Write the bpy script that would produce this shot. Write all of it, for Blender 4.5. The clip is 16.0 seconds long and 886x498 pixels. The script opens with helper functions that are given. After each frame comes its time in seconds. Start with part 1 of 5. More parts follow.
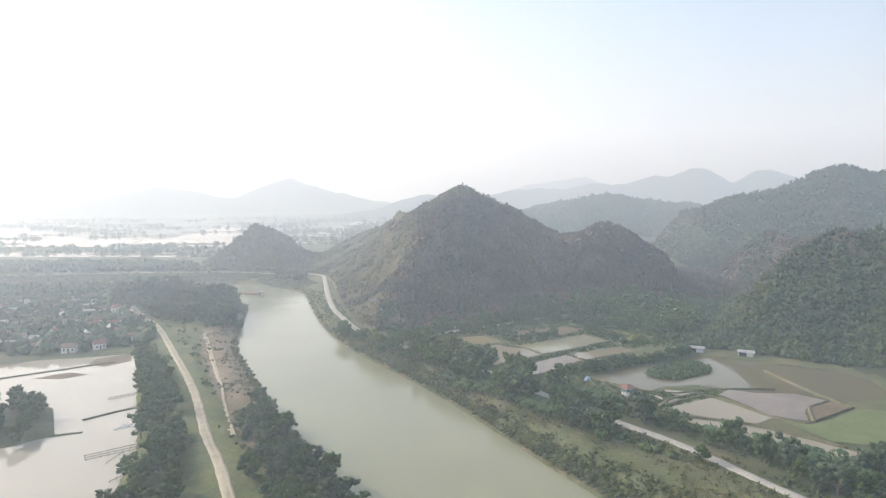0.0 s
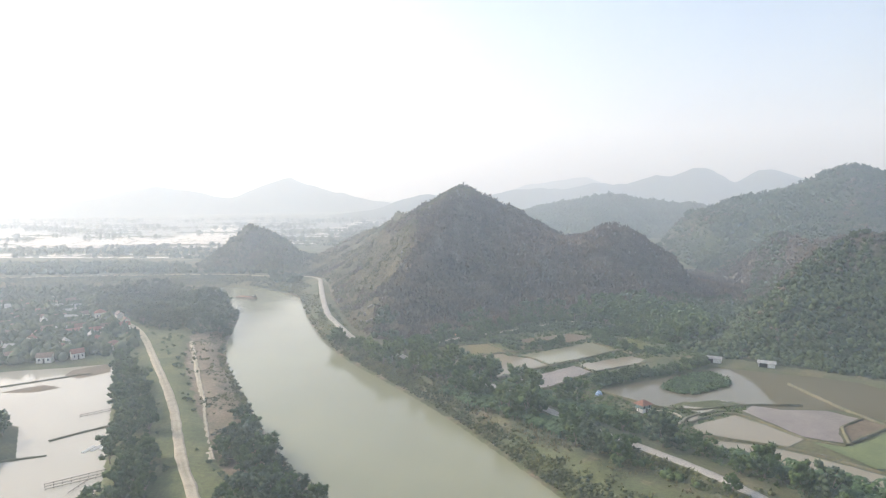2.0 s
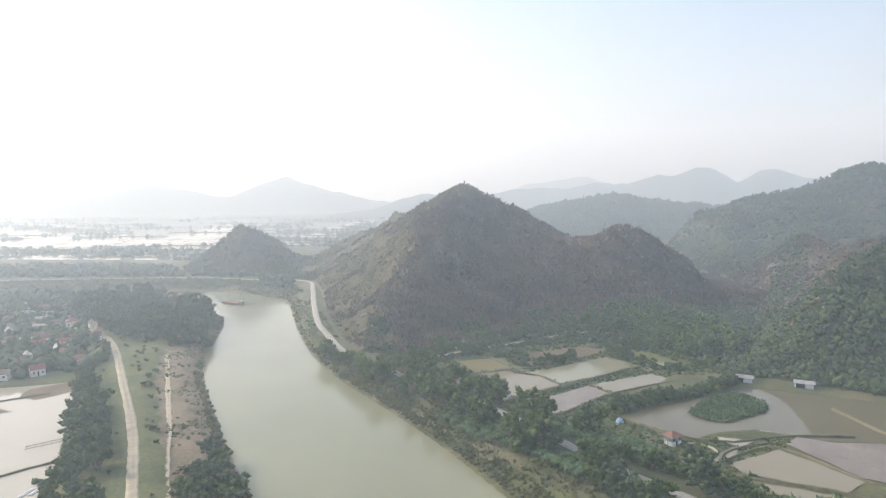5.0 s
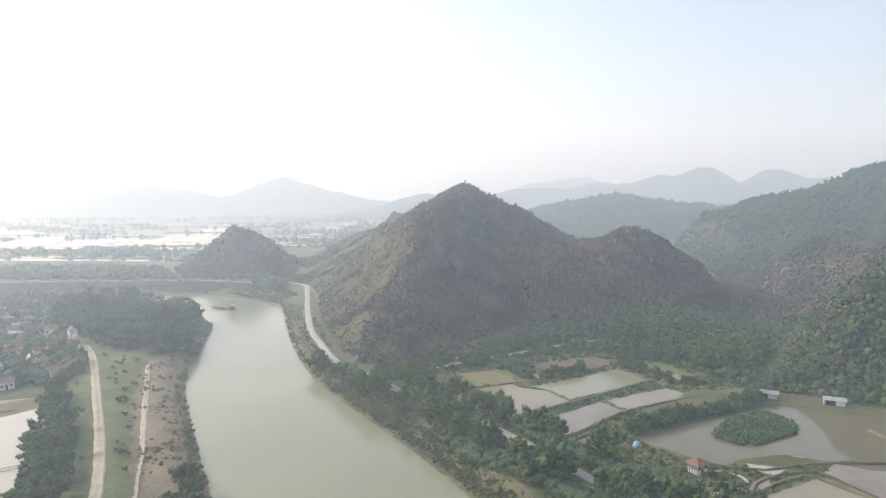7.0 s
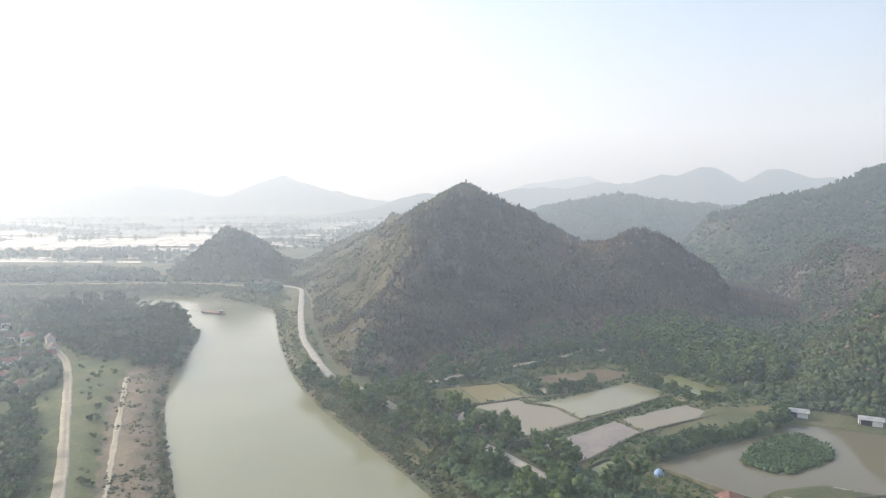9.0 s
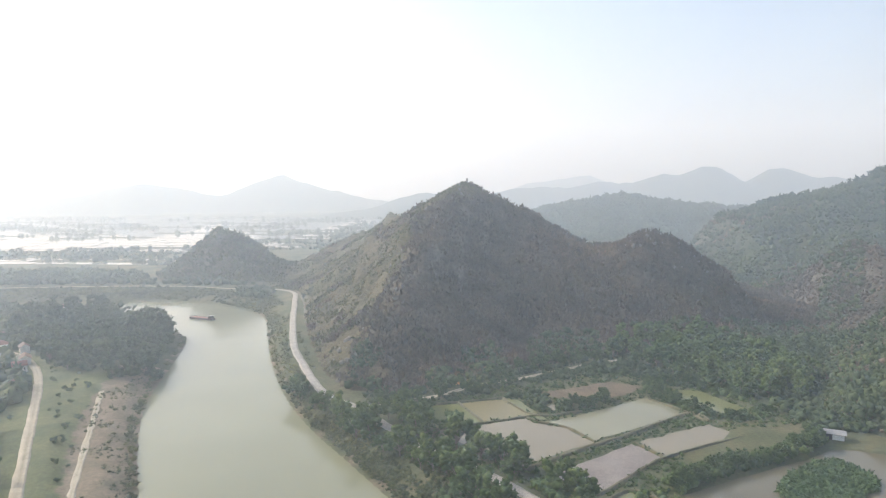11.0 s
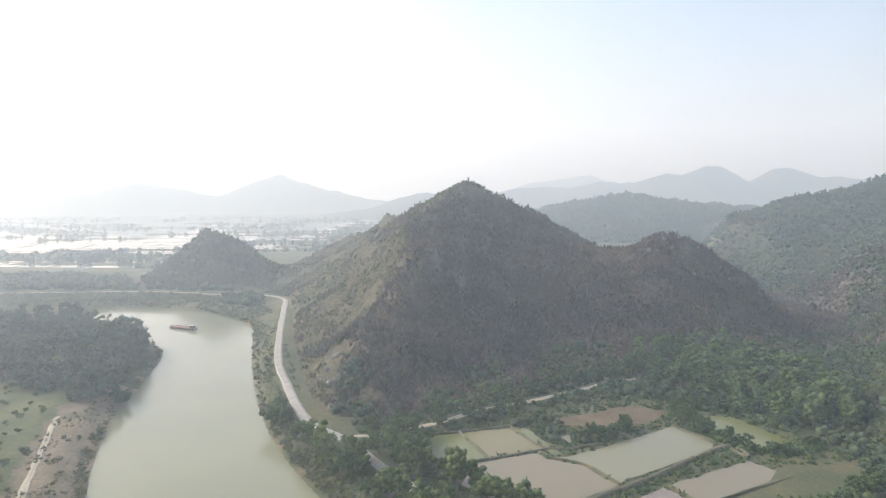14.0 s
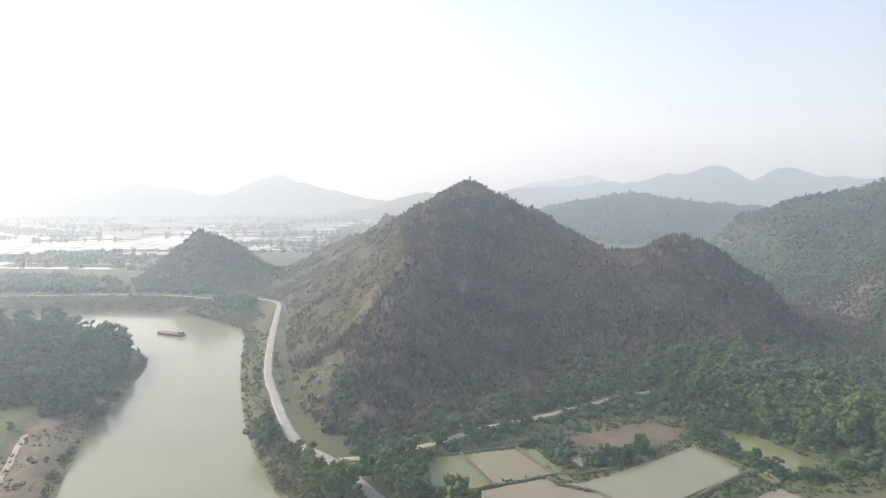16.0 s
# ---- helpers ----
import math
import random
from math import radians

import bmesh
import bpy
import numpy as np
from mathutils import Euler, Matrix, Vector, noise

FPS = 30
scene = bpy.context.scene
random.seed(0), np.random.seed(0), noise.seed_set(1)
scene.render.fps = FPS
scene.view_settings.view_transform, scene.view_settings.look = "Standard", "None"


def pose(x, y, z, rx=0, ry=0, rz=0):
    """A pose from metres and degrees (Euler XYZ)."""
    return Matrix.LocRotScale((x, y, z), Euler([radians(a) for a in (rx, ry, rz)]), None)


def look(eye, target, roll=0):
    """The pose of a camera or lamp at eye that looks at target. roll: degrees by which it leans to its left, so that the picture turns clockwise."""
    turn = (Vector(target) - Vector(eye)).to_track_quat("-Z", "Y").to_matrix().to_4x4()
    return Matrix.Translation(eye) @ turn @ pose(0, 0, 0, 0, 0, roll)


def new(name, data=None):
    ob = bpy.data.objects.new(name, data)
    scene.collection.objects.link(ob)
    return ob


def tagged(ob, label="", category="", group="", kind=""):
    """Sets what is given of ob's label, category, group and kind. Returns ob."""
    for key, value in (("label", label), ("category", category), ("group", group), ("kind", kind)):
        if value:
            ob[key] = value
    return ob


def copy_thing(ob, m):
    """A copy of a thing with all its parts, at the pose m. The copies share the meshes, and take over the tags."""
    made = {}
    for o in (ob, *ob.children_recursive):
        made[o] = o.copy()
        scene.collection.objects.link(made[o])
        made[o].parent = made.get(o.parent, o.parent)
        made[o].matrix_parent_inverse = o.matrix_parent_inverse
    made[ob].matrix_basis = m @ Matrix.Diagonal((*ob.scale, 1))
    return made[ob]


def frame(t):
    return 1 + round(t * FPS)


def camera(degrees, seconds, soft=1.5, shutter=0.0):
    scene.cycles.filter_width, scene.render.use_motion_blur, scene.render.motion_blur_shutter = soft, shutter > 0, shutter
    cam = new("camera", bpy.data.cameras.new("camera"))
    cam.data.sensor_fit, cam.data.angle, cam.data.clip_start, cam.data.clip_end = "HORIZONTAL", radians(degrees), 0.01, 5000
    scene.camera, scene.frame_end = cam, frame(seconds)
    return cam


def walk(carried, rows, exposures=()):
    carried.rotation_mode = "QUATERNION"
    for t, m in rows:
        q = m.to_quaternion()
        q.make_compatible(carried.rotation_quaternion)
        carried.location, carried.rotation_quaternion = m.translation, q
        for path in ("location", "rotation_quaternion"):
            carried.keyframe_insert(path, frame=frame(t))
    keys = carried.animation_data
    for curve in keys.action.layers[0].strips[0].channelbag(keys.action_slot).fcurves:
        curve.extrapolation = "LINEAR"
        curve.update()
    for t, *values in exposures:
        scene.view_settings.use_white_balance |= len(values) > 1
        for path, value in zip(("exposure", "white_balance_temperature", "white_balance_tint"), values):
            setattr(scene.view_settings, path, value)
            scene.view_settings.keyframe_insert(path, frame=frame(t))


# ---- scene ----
# exposure, sky, sun, haze density
EXPO, SKY, SUN, HAZE = 1.045, 0.13, 2.3, 0.00068
scene.cycles.volume_bounces = 3
cam = camera(68, 16.0, soft=1.2)
# seconds, yaw, pitch, roll (degrees), place (metres)
PATH = [
    (0, -0.256, 5.291, -0.524, 0.0, 0.0, 75.4),
    (1, -0.262, 5.295, -0.53, -0.01, 9.44, 75.28),
    (2, -0.255, 5.305, -0.515, -0.03, 18.91, 75.22),
    (3, -0.24, 5.325, -0.48, -0.07, 28.55, 75.11),
    (4, -0.232, 5.34, -0.45, -0.12, 38.23, 75.09),
    (6.5, -0.19, 5.375, -0.368, -0.3, 62.25, 75.07),
    (7.5, -0.188, 5.385, -0.32, -0.36, 71.92, 75.05),
    (9, -0.184, 5.405, -0.295, -0.42, 86.4, 75.02),
    (11.5, -0.165, 5.45, -0.3, -0.42, 110.86, 74.79),
    (12.5, -0.165, 5.455, -0.31, -0.35, 120.44, 74.76),
    (13.5, -0.18, 5.45, -0.3, -0.24, 129.72, 74.66),
    (14.5, -0.2, 5.455, -0.295, -0.13, 138.53, 74.62),
    (16, -0.26, 5.48, -0.28, 0.02, 151.01, 74.5),
]
walk(cam, [(t, pose(x, y, z, 90 - p, 0, -w) @ pose(0, 0, 0, 0, 0, r)) for t, w, p, r, x, y, z in PATH],
     exposures=[(0, EXPO), (16, EXPO)])

# ---- light: hazy daylight, a veiled sun ahead and to the left ----
world = bpy.data.worlds.new("hazy_sky")
scene.world = world
world.use_nodes = True
wn = world.node_tree
sky = wn.nodes.new("ShaderNodeTexSky")
sky.sky_type = "NISHITA"
sky.sun_disc = False
SUN_EL, SUN_AZ = radians(33), radians(-68)      # azimuth clockwise from +y
sky.sun_elevation, sky.sun_rotation = SUN_EL, SUN_AZ
sky.air_density, sky.dust_density, sky.ozone_density = 0.78, 3.4, 1.0
wn.links.new(sky.outputs[0], wn.nodes["Background"].inputs[0])
wn.nodes["Background"].inputs[1].default_value = SKY
sun_data = bpy.data.lights.new("sun", "SUN")
sun_data.energy, sun_data.angle, sun_data.color = SUN, radians(6), (1.0, 0.98, 0.955)
sun = new("sun", sun_data)
sd = Vector((math.sin(SUN_AZ) * math.cos(SUN_EL), math.cos(SUN_AZ) * math.cos(SUN_EL), math.sin(SUN_EL)))
sun.matrix_world = look(sd * 900, (0, 0, 0))

# ---- helpers for forms ----
RNG = np.random.default_rng(7)
TABLE = RNG.random((256, 256))


def vnoise(x, y):
    """Smooth value noise, about -1 to 1."""
    xi, yi = np.floor(x).astype(int), np.floor(y).astype(int)
    u, v = x - xi, y - yi
    u, v = u * u * (3 - 2 * u), v * v * (3 - 2 * v)
    a, b = TABLE[xi & 255, yi & 255], TABLE[(xi + 1) & 255, yi & 255]
    c, d = TABLE[xi & 255, (yi + 1) & 255], TABLE[(xi + 1) & 255, (yi + 1) & 255]
    return 2 * ((a + (b - a) * u) * (1 - v) + (c + (d - c) * u) * v) - 1


def fbm(x, y, size, octaves=4, gain=0.5, ridged=False):
    total, amp, norm = 0.0, 1.0, 0.0
    for k in range(octaves):
        s = 2.03 ** k / size
        n = vnoise(x * s + 17.3 * k, y * s + 9.1 * k)
        total = total + amp * (1 - 2 * np.abs(n) if ridged else n)
        norm += amp
        amp *= gain
    return total / norm


def smooth_line(pts, step=4.0):
    """A Catmull-Rom line through pts, evenly sampled."""
    p = np.array(pts, float)
    p = np.vstack([2 * p[0] - p[1], p, 2 * p[-1] - p[-2]])
    out = []
    for i in range(1, len(p) - 2):
        n = max(2, int(np.linalg.norm(p[i + 1] - p[i]) / step))
        u = np.linspace(0, 1, n, endpoint=False)[:, None]
        a, b, c, d = p[i - 1], p[i], p[i + 1], p[i + 2]
        out.append(0.5 * (2 * b + (c - a) * u + (2 * a - 5 * b + 4 * c - d) * u ** 2 + (3 * b - a - 3 * c + d) * u ** 3))
    return np.vstack(out + [p[-2][None]])


def seg_dist(x, y, pts, closed=False):
    """Distance to a line, and how far along it (0 to 1) the nearest point is."""
    p = np.asarray(pts, float)
    q = np.vstack([p[1:], p[:1]]) if closed else p[1:]
    p = p if closed else p[:-1]
    best, where = np.full(np.shape(x), 1e9), np.zeros(np.shape(x))
    for i, (a, b) in enumerate(zip(p[:, :2], q[:, :2])):
        d = b - a
        u = np.clip(((x - a[0]) * d[0] + (y - a[1]) * d[1]) / max(d @ d, 1e-9), 0, 1)
        r = np.hypot(x - a[0] - u * d[0], y - a[1] - u * d[1])
        m = r < best
        best, where = np.where(m, r, best), np.where(m, (i + u) / len(p), where)
    return best, where


def inside(x, y, poly):
    p = np.asarray(poly, float)
    q = np.roll(p, -1, 0)
    hit = np.zeros(np.shape(x), bool)
    for a, b in zip(p, q):
        if a[1] != b[1]:
            hit ^= ((a[1] > y) != (b[1] > y)) & (x < (b[0] - a[0]) * (y - a[1]) / (b[1] - a[1]) + a[0])
    return hit


def signed(x, y, poly):
    """Distance to a polygon's edge, positive inside."""
    d = seg_dist(x, y, poly, True)[0]
    return np.where(inside(x, y, poly), d, -d)


def sstep(a, b, v):
    u = np.clip((v - a) / (b - a), 0, 1)
    return u * u * (3 - 2 * u)


def mesh_object(name, verts, faces, mats, parent=None, smooth=False, idx=None):
    me = bpy.data.meshes.new(name)
    me.from_pydata([tuple(v) for v in np.asarray(verts, float).tolist()], [], [tuple(f) for f in faces])
    for m in (mats if isinstance(mats, (list, tuple)) else [mats]):
        me.materials.append(m)
    if smooth:
        me.polygons.foreach_set("use_smooth", np.ones(len(me.polygons), bool))
    if idx is not None:
        me.polygons.foreach_set("material_index", np.asarray(idx, np.int32))
    me.update()
    ob = new(name, me)
    if parent is not None:
        ob.parent = parent
    return ob


def quick_mesh(name, verts, faces, mats, smooth=False):
    """A large mesh from arrays; all faces have the same number of corners."""
    verts, faces = np.asarray(verts, np.float32), np.asarray(faces, np.int32)
    me = bpy.data.meshes.new(name)
    k = faces.shape[1]
    me.vertices.add(len(verts)), me.loops.add(faces.size), me.polygons.add(len(faces))
    me.vertices.foreach_set("co", verts.ravel())
    me.loops.foreach_set("vertex_index", faces.ravel())
    me.polygons.foreach_set("loop_start", np.arange(0, faces.size, k, dtype=np.int32))
    me.polygons.foreach_set("use_smooth", np.full(len(faces), smooth))
    me.update(calc_edges=True)
    me.validate()
    for m in (mats if isinstance(mats, (list, tuple)) else [mats]):
        me.materials.append(m)
    return new(name, me)


def part(name, bm, material, parent, label=""):
    me = bpy.data.meshes.new(name)
    bm.to_mesh(me)
    bm.free()
    me.materials.append(material)
    ob = new(name, me)
    ob.parent = parent
    if label:
        tagged(ob, label)
    return ob


def grid_faces(nx, ny):
    i, j = np.meshgrid(np.arange(nx - 1), np.arange(ny - 1), indexing="ij")
    a = (i * ny + j).ravel()
    return np.stack([a, a + ny, a + ny + 1, a + 1], 1)


# ---- materials ----
def material(name):
    m = bpy.data.materials.new(name)
    m.use_nodes = True
    nt = m.node_tree
    return m, nt, nt.nodes["Principled BSDF"]


def node(nt, kind, **inputs):
    n = nt.nodes.new(kind)
    for k, v in inputs.items():
        n.inputs[k.replace("_", " ")].default_value = v
    return n


def noise_of(nt, scale, detail=4, coord="Object", rough=0.6):
    tc = nt.nodes.new("ShaderNodeTexCoord")
    n = node(nt, "ShaderNodeTexNoise", Scale=scale, Detail=detail, Roughness=rough)
    nt.links.new(tc.outputs[coord], n.inputs["Vector"])
    return n.outputs["Fac"]


def ramp_of(nt, fac, stops):
    r = nt.nodes.new("ShaderNodeValToRGB")
    e = r.color_ramp.elements
    while len(e) < len(stops):
        e.new(0.5)
    for s, (pos, col) in zip(e, stops):
        s.position, s.color = pos, (*col, 1)
    nt.links.new(fac, r.inputs[0])
    return r.outputs[0]


def mix_of(nt, fac, a, b, mode="MIX"):
    m = nt.nodes.new("ShaderNodeMix")
    m.data_type, m.blend_type = "RGBA", mode
    for sock, v in ((m.inputs[0], fac), (m.inputs[6], a), (m.inputs[7], b)):
        if isinstance(v, bpy.types.NodeSocket):
            nt.links.new(v, sock)
        else:
            sock.default_value = v if isinstance(v, (int, float)) else (*v, 1)
    return m.outputs[2]


def bump_of(nt, bsdf, height, strength, dist):
    b = node(nt, "ShaderNodeBump", Strength=strength, Distance=dist)
    nt.links.new(height, b.inputs["Height"])
    nt.links.new(b.outputs[0], bsdf.inputs["Normal"])


def attr_of(nt, name):
    a = nt.nodes.new("ShaderNodeAttribute")
    a.attribute_name = name
    return a.outputs["Fac"]


def rough_material(name, stops, scale, fine=None, rough=0.9, bump=0.5, dist=0.2, vary=0.0, spec=0.3):
    """Two scales of mottling and a fine relief. vary: change from piece to piece."""
    m, nt, b = material(name)
    col = ramp_of(nt, noise_of(nt, scale, 5), stops)
    n2 = noise_of(nt, fine or scale * 7, 4)
    col = mix_of(nt, 0.5, col, ramp_of(nt, n2, [(0.3, (0.55, 0.55, 0.55)), (0.7, (1.35, 1.35, 1.35))]), "MULTIPLY")
    if vary:
        g = nt.nodes.new("ShaderNodeObjectInfo")
        g2 = nt.nodes.new("ShaderNodeNewGeometry")
        add = node(nt, "ShaderNodeMath")
        add.operation = "ADD"
        nt.links.new(g.outputs["Random"], add.inputs[0])
        nt.links.new(g2.outputs["Random Per Island"], add.inputs[1])
        fr = node(nt, "ShaderNodeMath")
        fr.operation = "FRACT"
        nt.links.new(add.outputs[0], fr.inputs[0])
        col = mix_of(nt, 1.0, col, ramp_of(nt, fr.outputs[0], [(0.0, (1 - vary, 1 - vary * 0.8, 1 - vary)), (1.0, (1 + vary, 1 + vary * 0.8, 1 + vary * 0.5))]), "MULTIPLY")
    nt.links.new(col, b.inputs["Base Color"])
    b.inputs["Roughness"].default_value = rough
    b.inputs["Specular IOR Level"].default_value = spec
    bump_of(nt, b, n2, bump, dist)
    return m


def leaf_material(name, dark, light, vary=0.35, scale=0.25):
    m = rough_material(name, [(0.3, dark), (0.7, light)], scale, 3.0, 0.8, 0.4, 0.1, vary, 0.2)
    nt = m.node_tree
    b = nt.nodes["Principled BSDF"]
    col = b.inputs["Base Color"].links[0].from_socket
    broad = ramp_of(nt, noise_of(nt, 0.022, 4), [(0.34, (0.66, 0.74, 0.72)), (0.5, (1.0, 1.0, 1.0)), (0.66, (1.34, 1.2, 1.02))])
    nt.links.new(mix_of(nt, 1.0, col, broad, "MULTIPLY"), b.inputs["Base Color"])
    return m


def water_material(name, colour, rough, ripple, size):
    """Silty water: the given base colour under a clear gloss."""
    m, nt, b = material(name)
    c2 = tuple(v * 0.86 for v in colour)
    col = ramp_of(nt, noise_of(nt, 0.012, 4), [(0.35, c2), (0.65, colour)])
    nt.links.new(col, b.inputs["Base Color"])
    b.inputs["Roughness"].default_value = rough
    b.inputs["IOR"].default_value = 1.33
    bump_of(nt, b, noise_of(nt, size, 3), ripple, 0.3)
    return m


M_FOREST = leaf_material("forest_leaves", (0.028, 0.046, 0.02), (0.062, 0.09, 0.038), 0.18)
M_GREY = leaf_material("grey_green_leaves", (0.04, 0.06, 0.034), (0.088, 0.118, 0.062), 0.18)
M_TREE = leaf_material("broad_leaves", (0.036, 0.064, 0.019), (0.09, 0.13, 0.042), 0.2)
M_BRIGHT = leaf_material("fresh_leaves", (0.038, 0.072, 0.024), (0.098, 0.142, 0.048), 0.2)
M_BANANA = leaf_material("banana_leaves", (0.035, 0.066, 0.028), (0.078, 0.125, 0.052), 0.28)
M_SCRUB = leaf_material("dry_scrub", (0.07, 0.056, 0.046), (0.146, 0.119, 0.096), 0.2, 0.06)
M_DRYGRASS = leaf_material("dry_grass", (0.11, 0.105, 0.05), (0.2, 0.175, 0.095), 0.2, 0.08)
M_SCRUB_GREEN = leaf_material("green_scrub", (0.048, 0.06, 0.023), (0.112, 0.122, 0.046), 0.3, 0.1)
M_BARK = rough_material("bark", [(0.3, (0.10, 0.08, 0.06)), (0.7, (0.2, 0.17, 0.13))], 2.0, 12)
M_RIVER = water_material("river_water", (0.22, 0.225, 0.14), 0.14, 0.10, 0.45)
# silty base colour lightened to carry the bright sky's reflection
M_PALE = water_material("sky_paled_pond_water", (0.33, 0.315, 0.25), 0.03, 0.012, 0.6)
# base colour darkened towards olive in place of the hill's mirror image
M_DARKPOND = water_material("hill_darkened_pond_water", (0.135, 0.122, 0.078), 0.03, 0.01, 0.6)
M_POND = water_material("paddy_water", (0.225, 0.195, 0.13), 0.04, 0.012, 0.6)
M_GREENPOND = water_material("green_pond_water", (0.15, 0.16, 0.06), 0.10, 0.03, 0.6)
M_CONCRETE = rough_material("road_concrete", [(0.3, (0.27, 0.26, 0.23)), (0.7, (0.37, 0.35, 0.31))], 0.25, 2.0, 0.9, 0.3, 0.05)
M_MUD = rough_material("wet_mud", [(0.3, (0.10, 0.08, 0.052)), (0.7, (0.17, 0.135, 0.09))], 0.12, 1.2, 0.9, 0.5, 0.12, spec=0.15)
M_BUND = rough_material("bund_earth", [(0.3, (0.075, 0.085, 0.04)), (0.7, (0.16, 0.14, 0.09))], 0.3, 2.0, 0.95, 0.8, 0.2)
M_ROCK = rough_material("limestone", [(0.3, (0.11, 0.108, 0.1)), (0.7, (0.24, 0.235, 0.215))], 0.3, 2.5, 0.9, 0.9, 0.4)
M_CROP = rough_material("young_crop", [(0.3, (0.085, 0.11, 0.045)), (0.7, (0.14, 0.17, 0.065))], 0.08, 1.5, 0.9, 0.6, 0.2)


def ground_material():
    """Rough grass, drier in places, with bare earth where 'dirt' is high and meadow grass where 'grass' is."""
    m, nt, b = material("ground_cover")
    base = ramp_of(nt, noise_of(nt, 0.035, 5), [(0.35, (0.055, 0.07, 0.03)), (0.5, (0.085, 0.094, 0.044)), (0.68, (0.14, 0.125, 0.066))])
    grass = ramp_of(nt, noise_of(nt, 0.06, 5), [(0.35, (0.076, 0.094, 0.038)), (0.65, (0.132, 0.142, 0.06))])
    dirt = ramp_of(nt, noise_of(nt, 0.09, 6), [(0.3, (0.10, 0.095, 0.055)), (0.48, (0.165, 0.135, 0.09)), (0.72, (0.24, 0.195, 0.135))])
    col = mix_of(nt, attr_of(nt, "grass"), base, grass)
    n = noise_of(nt, 0.12, 6)
    add = node(nt, "ShaderNodeMath")
    add.operation = "MULTIPLY_ADD"
    nt.links.new(n, add.inputs[0])
    add.inputs[1].default_value = 1.4
    add.inputs[2].default_value = -0.7
    s = node(nt, "ShaderNodeMath")
    s.operation, s.use_clamp = "ADD", True
    nt.links.new(add.outputs[0], s.inputs[0])
    nt.links.new(attr_of(nt, "dirt"), s.inputs[1])
    col = mix_of(nt, ramp_of(nt, s.outputs[0], [(0.4, (0, 0, 0)), (0.62, (1, 1, 1))]), col, dirt)
    fine = noise_of(nt, 0.9, 6)
    col = mix_of(nt, 0.55, col, ramp_of(nt, fine, [(0.3, (0.5, 0.5, 0.5)), (0.7, (1.4, 1.4, 1.4))]), "MULTIPLY")
    nt.links.new(col, b.inputs["Base Color"])
    b.inputs["Roughness"].default_value = 0.95
    b.inputs["Specular IOR Level"].default_value = 0.2
    bump_of(nt, b, fine, 0.8, 0.4)
    return m


def hill_material(name, dry_stops, green_stops):
    """Dry soil, greener where 'green' is high, grey limestone on the steepest faces."""
    m, nt, b = material(name)
    dry = ramp_of(nt, noise_of(nt, 0.05, 6), dry_stops)
    green = ramp_of(nt, noise_of(nt, 0.06, 6), green_stops)
    col = mix_of(nt, attr_of(nt, "green"), dry, green)
    rock = ramp_of(nt, noise_of(nt, 0.3, 6), [(0.3, (0.13, 0.125, 0.11)), (0.7, (0.27, 0.26, 0.235))])
    col = mix_of(nt, attr_of(nt, "rock"), col, rock)
    fine = noise_of(nt, 0.5, 7)
    col = mix_of(nt, 0.7, col, ramp_of(nt, fine, [(0.3, (0.45, 0.45, 0.45)), (0.7, (1.5, 1.5, 1.45))]), "MULTIPLY")
    nt.links.new(col, b.inputs["Base Color"])
    b.inputs["Roughness"].default_value = 0.97
    b.inputs["Specular IOR Level"].default_value = 0.15
    bump_of(nt, b, fine, 1.0, 1.2)
    return m


def track_material():
    """Pale wheel ruts with a browner, grassy crown between them."""
    m, nt, b = material("pale_dirt")
    pale = ramp_of(nt, noise_of(nt, 0.35, 5), [(0.3, (0.30, 0.265, 0.19)), (0.7, (0.42, 0.38, 0.29))])
    crown = ramp_of(nt, noise_of(nt, 0.5, 5), [(0.35, (0.13, 0.13, 0.065)), (0.6, (0.24, 0.21, 0.14))])
    col = mix_of(nt, attr_of(nt, "crown"), pale, crown)
    n2 = noise_of(nt, 2.5, 4)
    col = mix_of(nt, 0.5, col, ramp_of(nt, n2, [(0.3, (0.6, 0.6, 0.6)), (0.7, (1.3, 1.3, 1.3))]), "MULTIPLY")
    nt.links.new(col, b.inputs["Base Color"])
    b.inputs["Roughness"].default_value = 0.95
    bump_of(nt, b, n2, 0.6, 0.1)
    return m


M_TRACK = track_material()
M_GROUND = ground_material()
M_HILL = hill_material("hill_cover", [(0.3, (0.055, 0.043, 0.031)), (0.5, (0.088, 0.069, 0.049)), (0.7, (0.13, 0.104, 0.074))], [(0.3, (0.06, 0.064, 0.029)), (0.7, (0.14, 0.128, 0.062))])
M_RANGE = hill_material("forest_floor", [(0.3, (0.04, 0.036, 0.028)), (0.5, (0.056, 0.05, 0.038)), (0.7, (0.08, 0.07, 0.053))], [(0.3, (0.03, 0.044, 0.02)), (0.7, (0.062, 0.082, 0.037))])

# ---- haze: the air of the valley ----
def mist(name, density, centre, size, label):
    m, nt, b = material(name)
    nt.nodes.remove(b)
    vs = node(nt, "ShaderNodeVolumeScatter", Density=density, Anisotropy=0.37)
    vs.inputs["Color"].default_value = (0.722, 0.855, 0.99, 1)
    nt.links.new(vs.outputs[0], nt.nodes["Material Output"].inputs["Volume"])
    bm = bmesh.new()
    bmesh.ops.create_cube(bm, size=1)
    me = bpy.data.meshes.new(name)
    bm.to_mesh(me)
    bm.free()
    me.materials.append(m)
    ob = tagged(new(name, me), label, "haze", kind="stuff")
    ob.matrix_world = Matrix.Translation(centre) @ Matrix.Diagonal((*size, 1))


mist("valley_haze", HAZE, (0, 1700, 215), (7000, 5600, 470), "pale blue-grey haze filling the whole valley")

